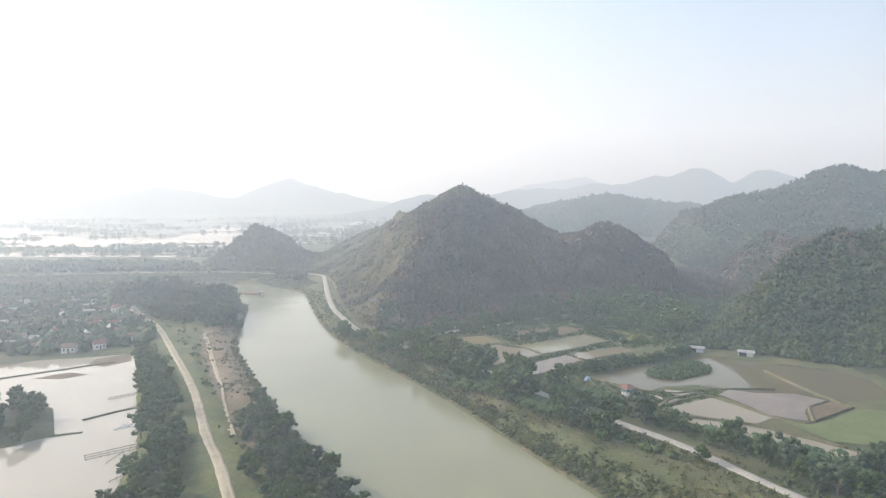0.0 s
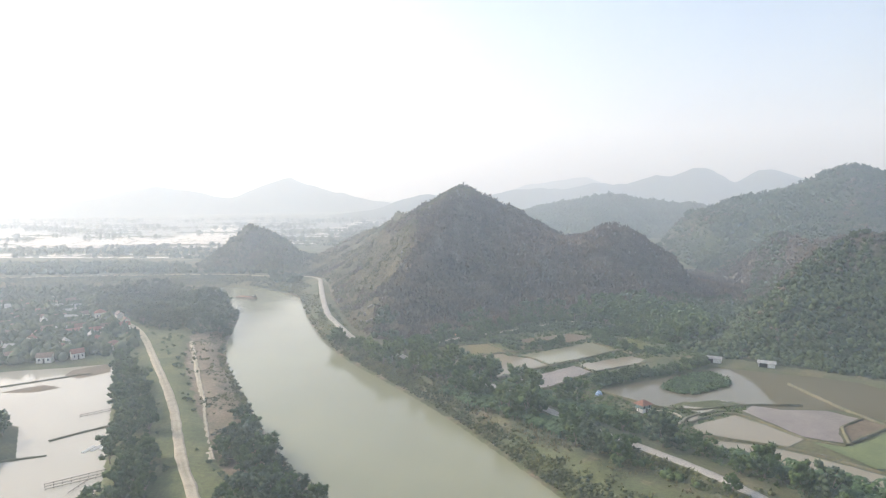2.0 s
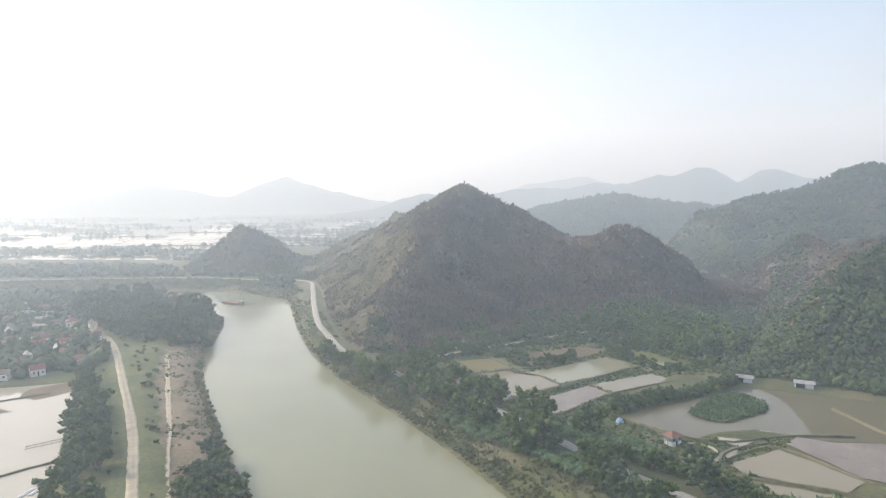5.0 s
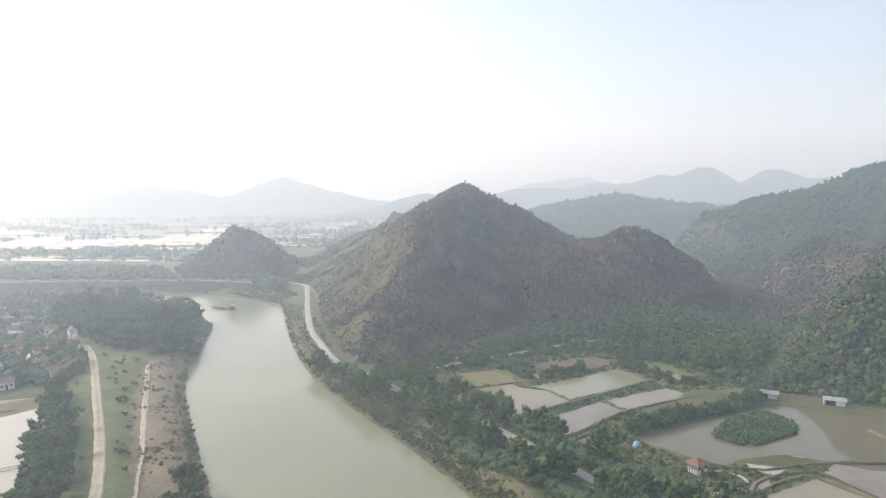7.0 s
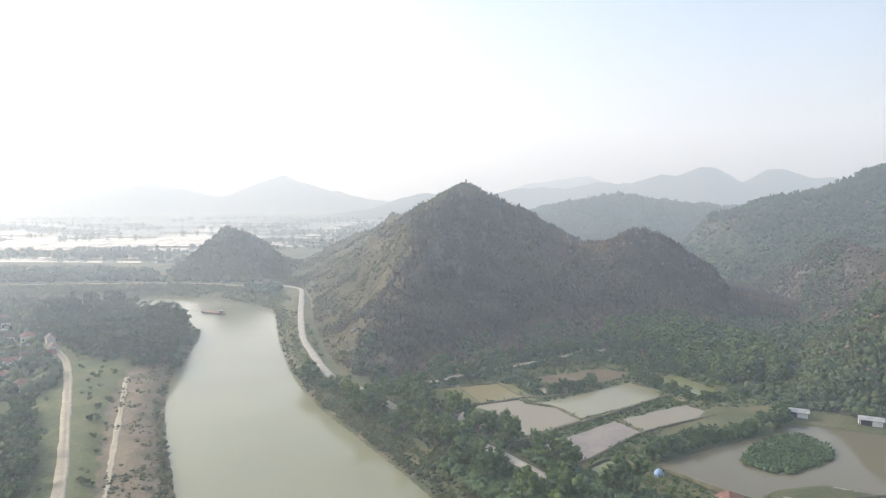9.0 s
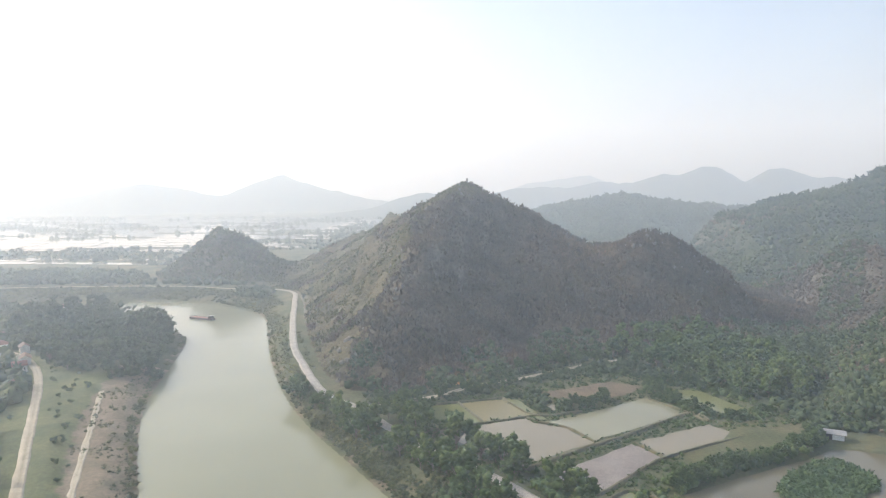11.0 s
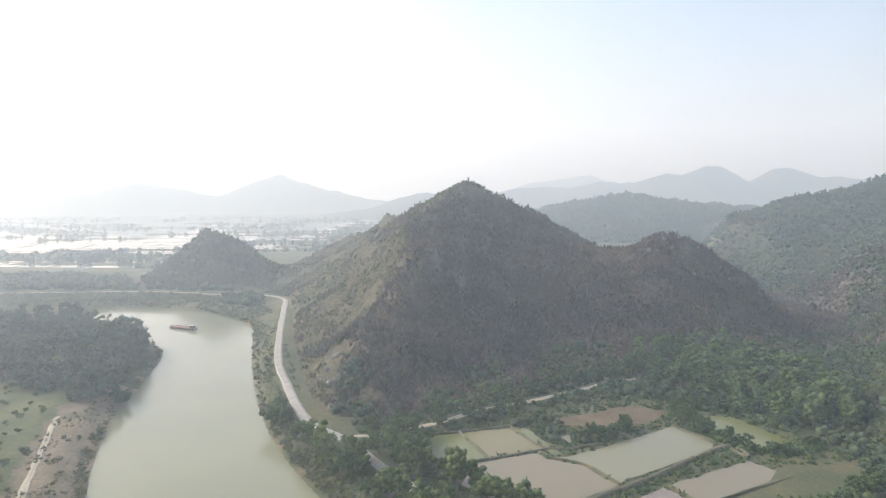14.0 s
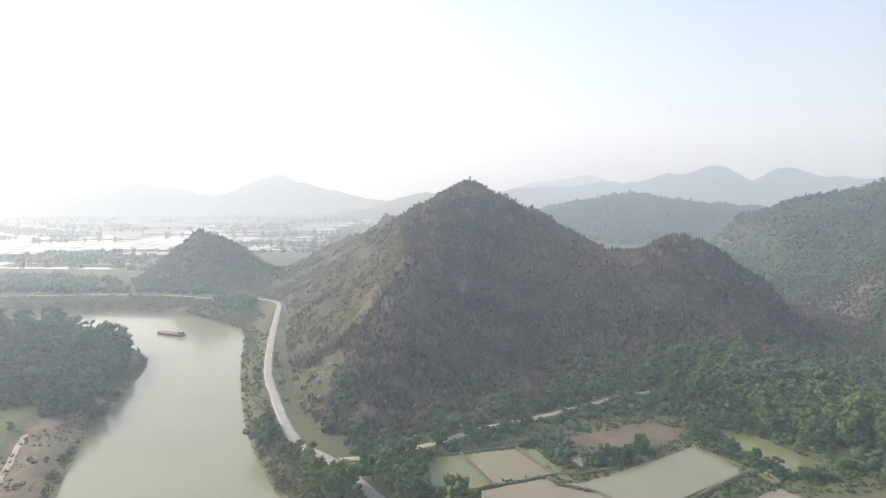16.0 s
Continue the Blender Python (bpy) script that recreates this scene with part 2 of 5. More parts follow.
# ---- the plan: river banks, roads, hill feet ----
WATER = -4.0
BANK_L = smooth_line([(300, -420), (60, 10), (-25, 163), (-55, 217), (-80, 268), (-99, 309), (-112, 345), (-123, 393), (-136, 442), (-160, 470), (-210, 506), (-300, 520), (-620, 470)])
BANK_R = smooth_line([(365, -420), (125, 0), (39, 162), (22, 196), (-3, 246), (-28, 288), (-44, 314), (-59, 344), (-73, 380), (-87, 423), (-103, 479), (-112, 502), (-134, 528), (-159, 546), (-208, 555), (-275, 549), (-620, 545)])
RIVER = np.vstack([BANK_L, BANK_R[::-1]])
ROAD = smooth_line([(190, -30), (120, 90), (84, 151), (67, 184), (42, 219), (17, 260), (-10, 291), (-29, 319), (-44, 336), (-60, 375), (-72, 410), (-86, 470), (-97, 522), (-108, 565), (-131, 582)], 3)
TRACK = smooth_line([(-5, 40), (-54, 155), (-75, 197), (-96, 242), (-126, 297), (-160, 357), (-184, 387), (-205, 402)], 3)
PATHWAY = smooth_line([(-66, 196), (-77, 221), (-91, 256), (-109, 298), (-130, 347)], 3)
HILL_ROAD = smooth_line([(-29, 322), (-3, 336), (9, 346), (29, 357), (48, 369), (64, 379), (95, 392)], 3)
MAIN_FOOT = [(-135, 600), (-104, 560), (-90, 515), (-79, 465), (-64, 410), (-49, 362), (-38, 343), (-20, 338), (0, 346), (28, 366), (62, 388), (110, 398), (170, 420), (215, 440), (280, 540), (240, 700), (60, 800), (-120, 730), (-240, 730), (-262, 672), (-225, 622)]
RIGHT_FOOT = [(118, 306), (134, 290), (148, 281), (162, 270), (174, 240), (190, 190), (230, 120), (900, 100), (1000, 700), (800, 1000), (380, 960), (250, 800), (225, 600), (215, 470), (172, 400), (140, 345)]
POND_LEFT = [(-82, 150), (-92, 188), (-105, 216), (-123, 254), (-147, 304), (-166, 297), (-187, 292), (-200, 284), (-300, 300), (-360, 200), (-280, 60), (-110, 60)]
POND_RIGHT = [(58, 254), (57, 260), (78, 271), (98, 280), (111, 288), (120, 285), (130, 280), (145, 274), (158, 265), (165, 250), (162, 236), (150, 226), (140, 225), (134, 233), (128, 235), (110, 236), (104, 241), (96, 246), (82, 244), (75, 239), (70, 238), (64, 246)]

FIELDS = [(-10, 298), (-9, 330), (34, 347), (64, 358), (95, 348), (106, 318), (90, 303), (56, 264), (72, 243), (82, 241), (92, 237), (104, 240), (134, 232), (146, 222), (155, 205), (128, 166), (112, 168), (72, 208), (72, 226), (50, 243), (34, 248), (18, 272)]
OPEN_BANK = [(-8, 262), (8, 236), (26, 206), (44, 178), (62, 150), (76, 128), (92, 128), (72, 162), (58, 182), (40, 206), (20, 230), (0, 258)]
ISLAND = [(-134, 189), (-124, 200), (-140, 226), (-165, 230), (-176, 198)]


def ridge_height(x, y, pts, sharp=1.25):
    """Height under a ridge line of (x, y, height, half-width)."""
    total = np.zeros(np.shape(x))
    for a, b in zip(pts[:-1], pts[1:]):
        dx, dy = b[0] - a[0], b[1] - a[1]
        u = np.clip(((x - a[0]) * dx + (y - a[1]) * dy) / (dx * dx + dy * dy), 0, 1)
        d = np.hypot(x - a[0] - u * dx, y - a[1] - u * dy)
        z, w = a[2] + u * (b[2] - a[2]), a[3] + u * (b[3] - a[3])
        total = np.maximum(total, z * np.clip(1 - d / w, 0, 1) ** sharp)
    return total


def blend(*hs):
    return sum(h ** 5 for h in hs) ** 0.2


def main_hill(x, y):
    wx, wy = x + 6 * fbm(x, y, 40, 3), y + 6 * fbm(x + 99, y, 40, 3)
    a = ridge_height(wx, wy, [(14, 530, 74, 165), (45, 518, 58, 156), (72, 506, 37, 124), (92, 495, 24, 94)], 1.25)
    b = np.maximum(ridge_height(wx, wy, [(104, 479, 43, 58), (113, 475, 49, 60), (125, 471, 46, 54), (135, 474, 31, 50), (153, 480, 11, 50), (205, 480, 4, 50)], 0.8),
                   ridge_height(wx, wy, [(114, 470, 44, 60), (120, 440, 24, 50), (118, 412, 8, 40)], 0.9))
    c = ridge_height(wx, wy, [(8, 516, 62, 80), (-1, 480, 57, 70), (-8, 445, 48, 62), (-13, 412, 38, 54), (-24, 388, 26, 46), (-35, 366, 15, 40), (-43, 352, 6, 34)], 0.92)
    d = ridge_height(wx, wy, [(4, 550, 62, 120), (-20, 600, 42, 110), (-47, 670, 47, 90), (-72, 668, 32, 80), (-100, 660, 17, 66), (-130, 655, 8, 50), (-165, 655, 10, 50)], 1.0)
    e = ridge_height(wx, wy, [(-168, 655, 26, 50), (-180, 656, 43, 50), (-194, 659, 46, 48), (-204, 662, 34, 44)], 0.75)
    h = blend(a, b, c, d, e)
    foot = signed(x, y, MAIN_FOOT)
    h = h * np.clip(foot / 55, 0, 1) ** 0.55
    # gullies and ribs that run down from the summit
    way = np.arctan2(x - 14, 532 - y)
    ribs = fbm(way * 30 + 0.06 * fbm(x, y, 25, 2) * 30, np.hypot(x - 14, y - 530) * 0.06 + 40, 6.0, 3, 0.55, True)
    rough = fbm(x, y, 36, 5, 0.55, True) * 6.0 + fbm(x, y, 11, 3, 0.5, True) * 1.6 + ribs * 4.6 * sstep(6, 45, np.hypot(x - 14, y - 530)) - 4.2
    crag = sstep(0.1, 0.6, fbm(x + 300, y, 26, 3)) * sstep(18, 40, h) * 2.5
    return np.where(foot > 0, h + (rough + crag) * np.clip(h / 22, 0, 1) * (0.3 + 0.7 * sstep(4, 30, np.hypot(x - 14, y - 530))), -3.0)


def right_hill(x, y):
    wx, wy = x + 12 * fbm(x, y, 70, 3), y + 12 * fbm(x + 99, y, 70, 3)
    a = ridge_height(wx, wy, [(240, 900, 20, 120), (297, 810, 40, 150), (335, 765, 60, 190), (379, 722, 78, 210), (411, 700, 92, 220), (445, 680, 84, 230), (540, 620, 98, 250), (800, 560, 120, 300)], 1.15)
    b = ridge_height(wx, wy, [(150, 455, 8, 50), (176, 478, 20, 60), (205, 500, 33, 75), (232, 508, 46, 90), (245, 470, 36, 80), (258, 420, 40, 80), (290, 380, 44, 100)], 1.0)
    c = ridge_height(wx, wy, [(136, 332, 8, 40), (151, 326, 26, 46), (170, 329, 33, 52), (186, 331, 39, 58), (202, 335, 47, 66), (230, 322, 50, 78), (270, 300, 52, 95), (330, 300, 56, 120), (420, 400, 66, 150), (540, 560, 80, 200)], 1.0)
    d = ridge_height(wx, wy, [(160, 372, 14, 34), (176, 374, 26, 40), (200, 376, 34, 50), (240, 380, 40, 70), (290, 380, 44, 90)], 1.0)
    h = blend(a, b, c, d)
    foot = signed(x, y, RIGHT_FOOT)
    h = h * np.clip(foot / 34, 0, 1) ** 0.7
    # broken crags and gullies on the near spurs, smoother woods behind
    near = sstep(560, 420, y)
    rough = fbm(x, y, 60, 5, 0.55, True) * 6.0 + fbm(x, y, 12, 3) * 1.5 + near * (fbm(x + 31, y, 27, 4, 0.55, True) * 6.5 - 1.5)
    return np.where(foot > 0, h + rough * np.clip(h / 26, 0, 1), -3.0)


def back_hill(x, y):
    h = blend(ridge_height(x, y, [(120, 1230, 20, 130), (215, 1210, 48, 200), (290, 1200, 60, 230), (380, 1200, 46, 220), (520, 1230, 34, 220)], 1.1),
              ridge_height(x, y, [(-105, 890, 15, 32), (-80, 905, 19, 36), (-55, 915, 12, 30)], 0.7))
    return np.where(h > 0, h + (fbm(x, y, 70, 5, 0.55, True) * 5 + fbm(x, y, 14, 3) * 1.5) * np.clip(h / 25, 0, 1), -3.0)


def far_hills(x, y):
    r = lambda *pts: ridge_height(x, y, pts, 1.0)
    h = blend(r((-820, 2420, 40, 250), (-660, 2390, 66, 260), (-605, 2370, 104, 240), (-561, 2370, 118, 240), (-500, 2390, 96, 240), (-380, 2420, 60, 220), (-270, 2440, 30, 200)),
              r((-1180, 2150, 40, 200), (-960, 2200, 92, 230), (-860, 2260, 70, 220), (-760, 2300, 40, 200)),
              r((-1900, 2500, 60, 300), (-1420, 2600, 112, 280), (-1320, 2620, 118, 280), (-1150, 2650, 70, 250)),
              r((-160, 1900, 20, 180), (-60, 1950, 58, 190), (60, 2000, 46, 200)),
              r((170, 2350, 50, 200), (340, 2400, 78, 210), (420, 2430, 70, 200), (520, 2450, 84, 200), (600, 2500, 90, 210), (690, 2450, 86, 190)),
              r((715, 2440, 84, 190), (781, 2437, 126, 210), (820, 2437, 118, 210), (900, 2430, 138, 220), (960, 2430, 134, 210), (1040, 2450, 76, 190)),
              r((1090, 2450, 80, 190), (1160, 2440, 136, 210), (1215, 2440, 134, 210), (1300, 2440, 104, 200), (1500, 2400, 90, 260)),
              r((430, 3300, 90, 300), (700, 3300, 120, 300)))
    return np.where(h > 0, h + (fbm(x, y, 160, 5, 0.5, True) * 9 + fbm(x, y, 30, 3) * 2) * np.clip(h / 40, 0, 1), -3.0)


def ground_height(x, y):
    river = signed(x, y, RIVER)
    rough = fbm(x, y, 22, 3) * 0.35
    z = np.where(river > -22, -4.0 * sstep(-13, 1, river) - 2.5 * sstep(0, 10, river), 0) + rough * sstep(0, -6, river)
    # the low bare terrace on the inside bank
    near = (seg_dist(x, y, BANK_L)[0] < 19) & (y > 190) & (y < 380) & (river < 0)
    z = np.where(near, np.minimum(z, -1.2 + rough), z)
    for pond in (POND_LEFT, POND_RIGHT):
        z = z - 2.0 * sstep(-1.5, 2.5, signed(x, y, pond))
    flat = signed(x, y, FIELDS)
    z = z + (-0.42 + rough * 0.2 - z) * sstep(-2, 3, flat) * (z > -1)
    isle = signed(x, y, ISLAND)
    z = np.where(isle > -5, np.maximum(z, -3 + 3.4 * sstep(-5, 3, isle)), z)
    dr = seg_dist(x, y, ROAD)[0]
    z = z + (1.0 - z) * sstep(9, 2.6, dr) * (dr < 9)
    dt = seg_dist(x, y, TRACK)[0]
    z = z + (0.8 - z) * sstep(11, 2.2, dt) * (dt < 11)
    return z - 0.6 * sstep(700, 1500, np.hypot(x, y))


def land_height(x, y):
    return np.maximum(ground_height(x, y), np.maximum(main_hill(x, y), right_hill(x, y)))


# ---- ground: one sheet out to the horizon ----
def spread(lo, hi, step, far_lo, far_hi):
    mid = np.arange(lo, hi + 0.01, step)
    out, s = [], step
    v = hi
    while v < far_hi:
        s *= 1.25
        v += s
        out.append(v)
    back, s, v = [], step, lo
    while v > far_lo:
        s *= 1.25
        v -= s
        back.append(v)
    return np.concatenate([back[::-1], mid, out])


gx, gy = spread(-330, 200, 2.5, -4200, 4200), spread(95, 600, 2.5, -1500, 4800)
X, Y = np.meshgrid(gx, gy, indexing="ij")
Z = ground_height(X, Y)
ground = quick_mesh("ground", np.stack([X, Y, Z], -1).reshape(-1, 3), grid_faces(len(gx), len(gy)), M_GROUND, True)
tagged(ground, "flat river plain of rough grass and bare earth", "ground", kind="structure")
river_d = signed(X, Y, RIVER)
dirt = sstep(20.5, 15.5, seg_dist(X, Y, BANK_L)[0]) * ((Y > 185) & (Y < 385)) * 0.9 + sstep(-7, -2, river_d) * 0.45
grass_river = inside(X, Y, [(-60, 350), (-10, 250), (60, 170), (110, 120), (60, 110), (20, 190), (-45, 310)])
dirt += 0.3 * inside(X, Y, OPEN_BANK)
grass = (seg_dist(X, Y, TRACK)[0] < 26).astype(float)
dirt *= 1 - 0.4 * ((Y > 520) & (X < -105))
grass = np.maximum(grass, 0.7 * grass_river)
for key, val in (("dirt", dirt), ("grass", grass)):
    ground.data.attributes.new(key, "FLOAT", "POINT").data.foreach_set("value", np.clip(val, 0, 1).astype(np.float32).ravel())


def sheet(name, poly, z, mat, label, category, inset=0.0):
    """A flat sheet of water or crop with a slightly uneven rim."""
    q = np.array(list(poly) + [poly[0]], float)
    p = np.vstack([a + (b - a) * np.linspace(0, 1, max(2, int(np.hypot(*(b - a)) / 2.5)), endpoint=False)[:, None] for a, b in zip(q[:-1], q[1:])])
    p = p + 0.5 * np.stack([vnoise(p[:, 0] / 4, p[:, 1] / 4), vnoise(p[:, 0] / 4 + 50, p[:, 1] / 4)], 1)
    ob = mesh_object(name, np.column_stack([p, np.full(len(p), z)]), [range(len(p))], mat)
    return tagged(ob, label, category, kind="structure")


def ribbon(name, line, width, lift, mat, label, category, ragged=0.3):
    """A road laid over the ground, a little proud of it, with thickness and a worn edge."""
    p = np.asarray(line)
    t = np.gradient(p, axis=0)
    t /= np.linalg.norm(t, axis=1)[:, None]
    nrm = np.stack([-t[:, 1], t[:, 0]], 1)
    cols = [(-1, -0.4), (-1, 0), (-0.5, 0.03), (0, 0.05), (0.5, 0.03), (1, 0), (1, -0.4)]
    verts = []
    for k, (u, dz) in enumerate(cols):
        wob = ragged * vnoise(p[:, 0] / 3 + 40 * np.sign(u), p[:, 1] / 3) * abs(u)
        q = p + nrm * (u * width / 2 + wob * np.sign(u))[:, None]
        z = land_height(p[:, 0], p[:, 1]) + lift + dz
        verts.append(np.column_stack([q, z]))
    v = np.stack(verts, 1).reshape(-1, 3)
    ob = quick_mesh(name, v, grid_faces(len(p), len(cols))[:, ::-1], mat, True)
    crown = np.tile([0, 0, 0, 0.8, 0, 0, 0], len(p)) * (np.repeat(vnoise(p[:, 0] / 9, p[:, 1] / 9), 7) * 0.6 + 0.6)
    ob.data.attributes.new("crown", "FLOAT", "POINT").data.foreach_set("value", np.clip(crown, 0, 1).astype(np.float32))
    return tagged(ob, label, category, kind="structure")


river = quick_mesh("river", np.column_stack([[-1500, 600, 600, -1500], [-600, -600, 640, 640], [WATER] * 4]), [[0, 1, 2, 3]], M_RIVER)
tagged(river, "wide calm river of silty green-grey water", "river", kind="structure")


# ---- hills ----
def hill(name, fn, x0, x1, y0, y1, step, label, green_fn, mat):
    xs, ys = np.arange(x0, x1 + 0.1, step), np.arange(y0, y1 + 0.1, step)
    gx, gy = np.meshgrid(xs, ys, indexing="ij")
    z = fn(gx, gy)
    f = grid_faces(len(xs), len(ys))
    f = f[(z.ravel()[f] > -2.9).any(1)]
    used = np.unique(f)
    back = np.zeros(z.size, int)
    back[used] = np.arange(len(used))
    ob = quick_mesh(name, np.stack([gx, gy, z], -1).reshape(-1, 3)[used], back[f], mat, True)
    sx, sy = np.gradient(z, step)
    steep = np.hypot(sx, sy)
    rock = sstep(1.1, 1.7, steep + 0.3 * fbm(gx, gy, 8, 3)) * 0.5
    for key, val in (("green", green_fn(gx, gy, z)), ("rock", rock)):
        ob.data.attributes.new(key, "FLOAT", "POINT").data.foreach_set("value", np.clip(val, 0, 1).astype(np.float32).ravel()[used])
    return tagged(ob, label, "hill", kind="structure")


def green_main(x, y, z):
    west = sstep(18, -8, x + (530 - y) * 0.25 + 9 * fbm(x, y, 30, 3))
    return west * (0.6 + 0.3 * fbm(x + 60, y, 35, 3)) + 0.4 * sstep(0.0, 0.5, fbm(x, y, 45, 4)) * sstep(50, 8, z) + 0.5 * sstep(58, 72, z)


def dry_range(x, y):
    """Where the range is bare brown scrub: round its middle spur, and in patches on the crags."""
    d = np.minimum(np.hypot(x - 215, y - 480) / 85, np.hypot(x - 185, (y - 355) * 1.3) / 46)
    return sstep(1.15, 0.6, d + 0.5 * fbm(x, y, 30, 3))


hill("limestone_hill", main_hill, -280, 300, 320, 800, 2.5, "steep limestone hill under dry grey-brown scrub", green_main, M_HILL)
hill("wooded_range", right_hill, 110, 760, 110, 980, 3.2, "long wooded hill range with brown patches", lambda x, y, z: 0.7 + 0.6 * fbm(x, y, 60, 3) - 0.8 * dry_range(x, y), M_RANGE)
hill("back_hill", back_hill, -150, 780, 850, 1480, 8, "low hazy wooded hill behind the valley", lambda x, y, z: np.full(np.shape(x), 0.9), M_RANGE)
hill("far_mountain", far_hills, -2400, 2000, 1600, 3800, 25, "distant pale blue mountain chain in the haze", lambda x, y, z: np.full(np.shape(x), 0.8), M_RANGE)

# ---- roads ----
ribbon("road", ROAD, 3.5, 0.06, M_CONCRETE, "pale concrete riverside road with worn edges", "road", 0.25)
ribbon("dirt_track", TRACK, 3.1, 0.05, M_TRACK, "pale dirt track on the grassy dyke", "track", 0.22)
ribbon("footpath", PATHWAY, 1.9, 0.05, M_TRACK, "narrow bare earth path above the river", "path", 0.35)
ribbon("hut_path", smooth_line([(69, 236), (75, 234), (76.5, 229), (73, 225), (64, 220)], 1), 1.1, 0.08, M_TRACK, "narrow trodden path beside the hut", "path", 0.2)
ribbon("hill_road", HILL_ROAD, 2.4, 0.05, M_TRACK, "narrow pale lane at the foot of the hill", "road", 0.3)

# ---- paddies and ponds on the plain ----
sheet("pond", POND_LEFT, -0.9, M_PALE, "broad still fish pond of silty water, paled for the sky's reflection", "pond")
sheet("pond", POND_RIGHT, -0.55, M_DARKPOND, "still pond below the hill, brown water darkened for the hill's reflection", "pond")
M_WETMUD = rough_material("paddy_mud", [(0.3, (0.155, 0.132, 0.112)), (0.7, (0.25, 0.22, 0.19))], 0.1, 1.4, 0.36, 0.35, 0.08)
M_GREENPALE = water_material("pale_paddy_water", (0.23, 0.225, 0.145), 0.06, 0.012, 0.6)
M_OLIVE = water_material("weedy_paddy_water", (0.20, 0.175, 0.085), 0.12, 0.04, 0.7)
PADDIES = (
    ("green-tinged flooded paddy", M_GREENPOND, [(-7, 325), (4, 328), (11, 310), (-3, 303)]),
    ("brown weedy flooded paddy", M_OLIVE, [(4.5, 328), (19, 332), (28, 316), (11.5, 310)]),
    ("large flooded paddy with still brown water", M_POND, [(-2, 300), (3, 304), (25, 313), (28, 309), (37, 304.5), (43, 292.5), (28, 282), (20, 276), (8, 288)]),
    ("flooded paddy with pale greenish water", M_GREENPALE, [(33.5, 310), (50, 320), (71, 333), (77.5, 319), (76, 315), (46, 295.5), (43.8, 293.4), (37.8, 305.2), (29, 310.3)]),
    ("narrow flooded strip between paddies", M_GREENPOND, [(20, 333), (25, 332), (30, 318), (32.6, 311), (26, 314), (28, 317)]),
    ("small puddle beside the drained paddy", M_POND, [(32, 323), (36, 326), (38, 323), (36, 320)]),
    ("drained brown mud paddy", M_MUD, [(34, 340), (52, 347), (63, 353), (73, 346), (66, 337), (57, 333), (46, 332), (38, 334)]),
    ("ploughed paddy of wet purple-grey mud", M_WETMUD, [(27, 271), (54, 291.5), (59.5, 282), (36, 260)]),
    ("flooded paddy with still water", M_POND, [(55.5, 292.5), (82, 307), (88, 298), (61, 282.5)]),
    ("small flooded seed bed", M_GREENPOND, [(35, 253), (45, 261), (50, 257), (41, 247)]),
    ("green flooded paddy beside the wood", M_GREENPOND, [(80, 343), (92, 341), (101, 321), (90, 315), (82, 329)]),
    ("wedge-shaped flooded paddy", M_POND, [(76, 220), (95, 230), (106, 209), (98, 203), (78, 214)]),
    ("long flooded paddy beside the banana plants", M_POND, [(74, 211), (97, 200.5), (114, 183), (124, 172), (118, 168), (90, 189)]),
    ("wet mud paddy with puddles", M_WETMUD, [(99, 234), (105, 239), (112, 234.5), (127, 233.5), (133, 226), (121, 217), (116, 205.5), (107, 211)]),
    ("square of drying mud beside the rice", M_MUD, [(123, 218), (134, 225), (138, 218), (118, 205)]),
    ("shallow silty shelf at the edge of the pond", M_PALE, [(82, 242), (81, 237), (85, 232), (94, 238), (101, 242.5), (95, 245)]),
    ("small flooded corner plot", M_POND, [(72, 222), (78, 228), (84, 231), (80, 224)]),
    ("bright green rice field", M_CROP, [(117, 203), (139, 216), (152, 214), (142, 188), (124, 186), (114, 188), (107, 207)]),
)
for label, mat, poly in PADDIES:
    sheet("paddy_field", poly, -0.22, mat, label, "paddy field")


def bund(line, width=1.1, high=0.5):
    """An uneven earth bank, rounded, with ends that run into the ground."""
    p = smooth_line(line, 1.5)
    t = np.gradient(p, axis=0)
    t /= np.linalg.norm(t, axis=1)[:, None]
    nrm = np.stack([-t[:, 1], t[:, 0]], 1)
    verts = []
    for u, v in ((-1, -0.6), (-0.62, 0.55), (-0.2, 1), (0.3, 0.95), (0.66, 0.5), (1, -0.6)):
        wob = 0.3 * vnoise(p[:, 0] / 1.7 + u * 9, p[:, 1] / 1.7)
        z = -0.25 + high * v + 0.12 * vnoise(p[:, 0] / 2.5 + 70, p[:, 1] / 2.5 + u)
        verts.append(np.column_stack([p + nrm * (u * width / 2 + wob)[:, None], z]))
    ob = quick_mesh("earth_bund", np.stack(verts, 1).reshape(-1, 3), grid_faces(len(p), 6)[:, ::-1], M_BUND, True)
    return tagged(ob, "low grassy earth bund between flooded paddies", "bund", "paddy bunds")


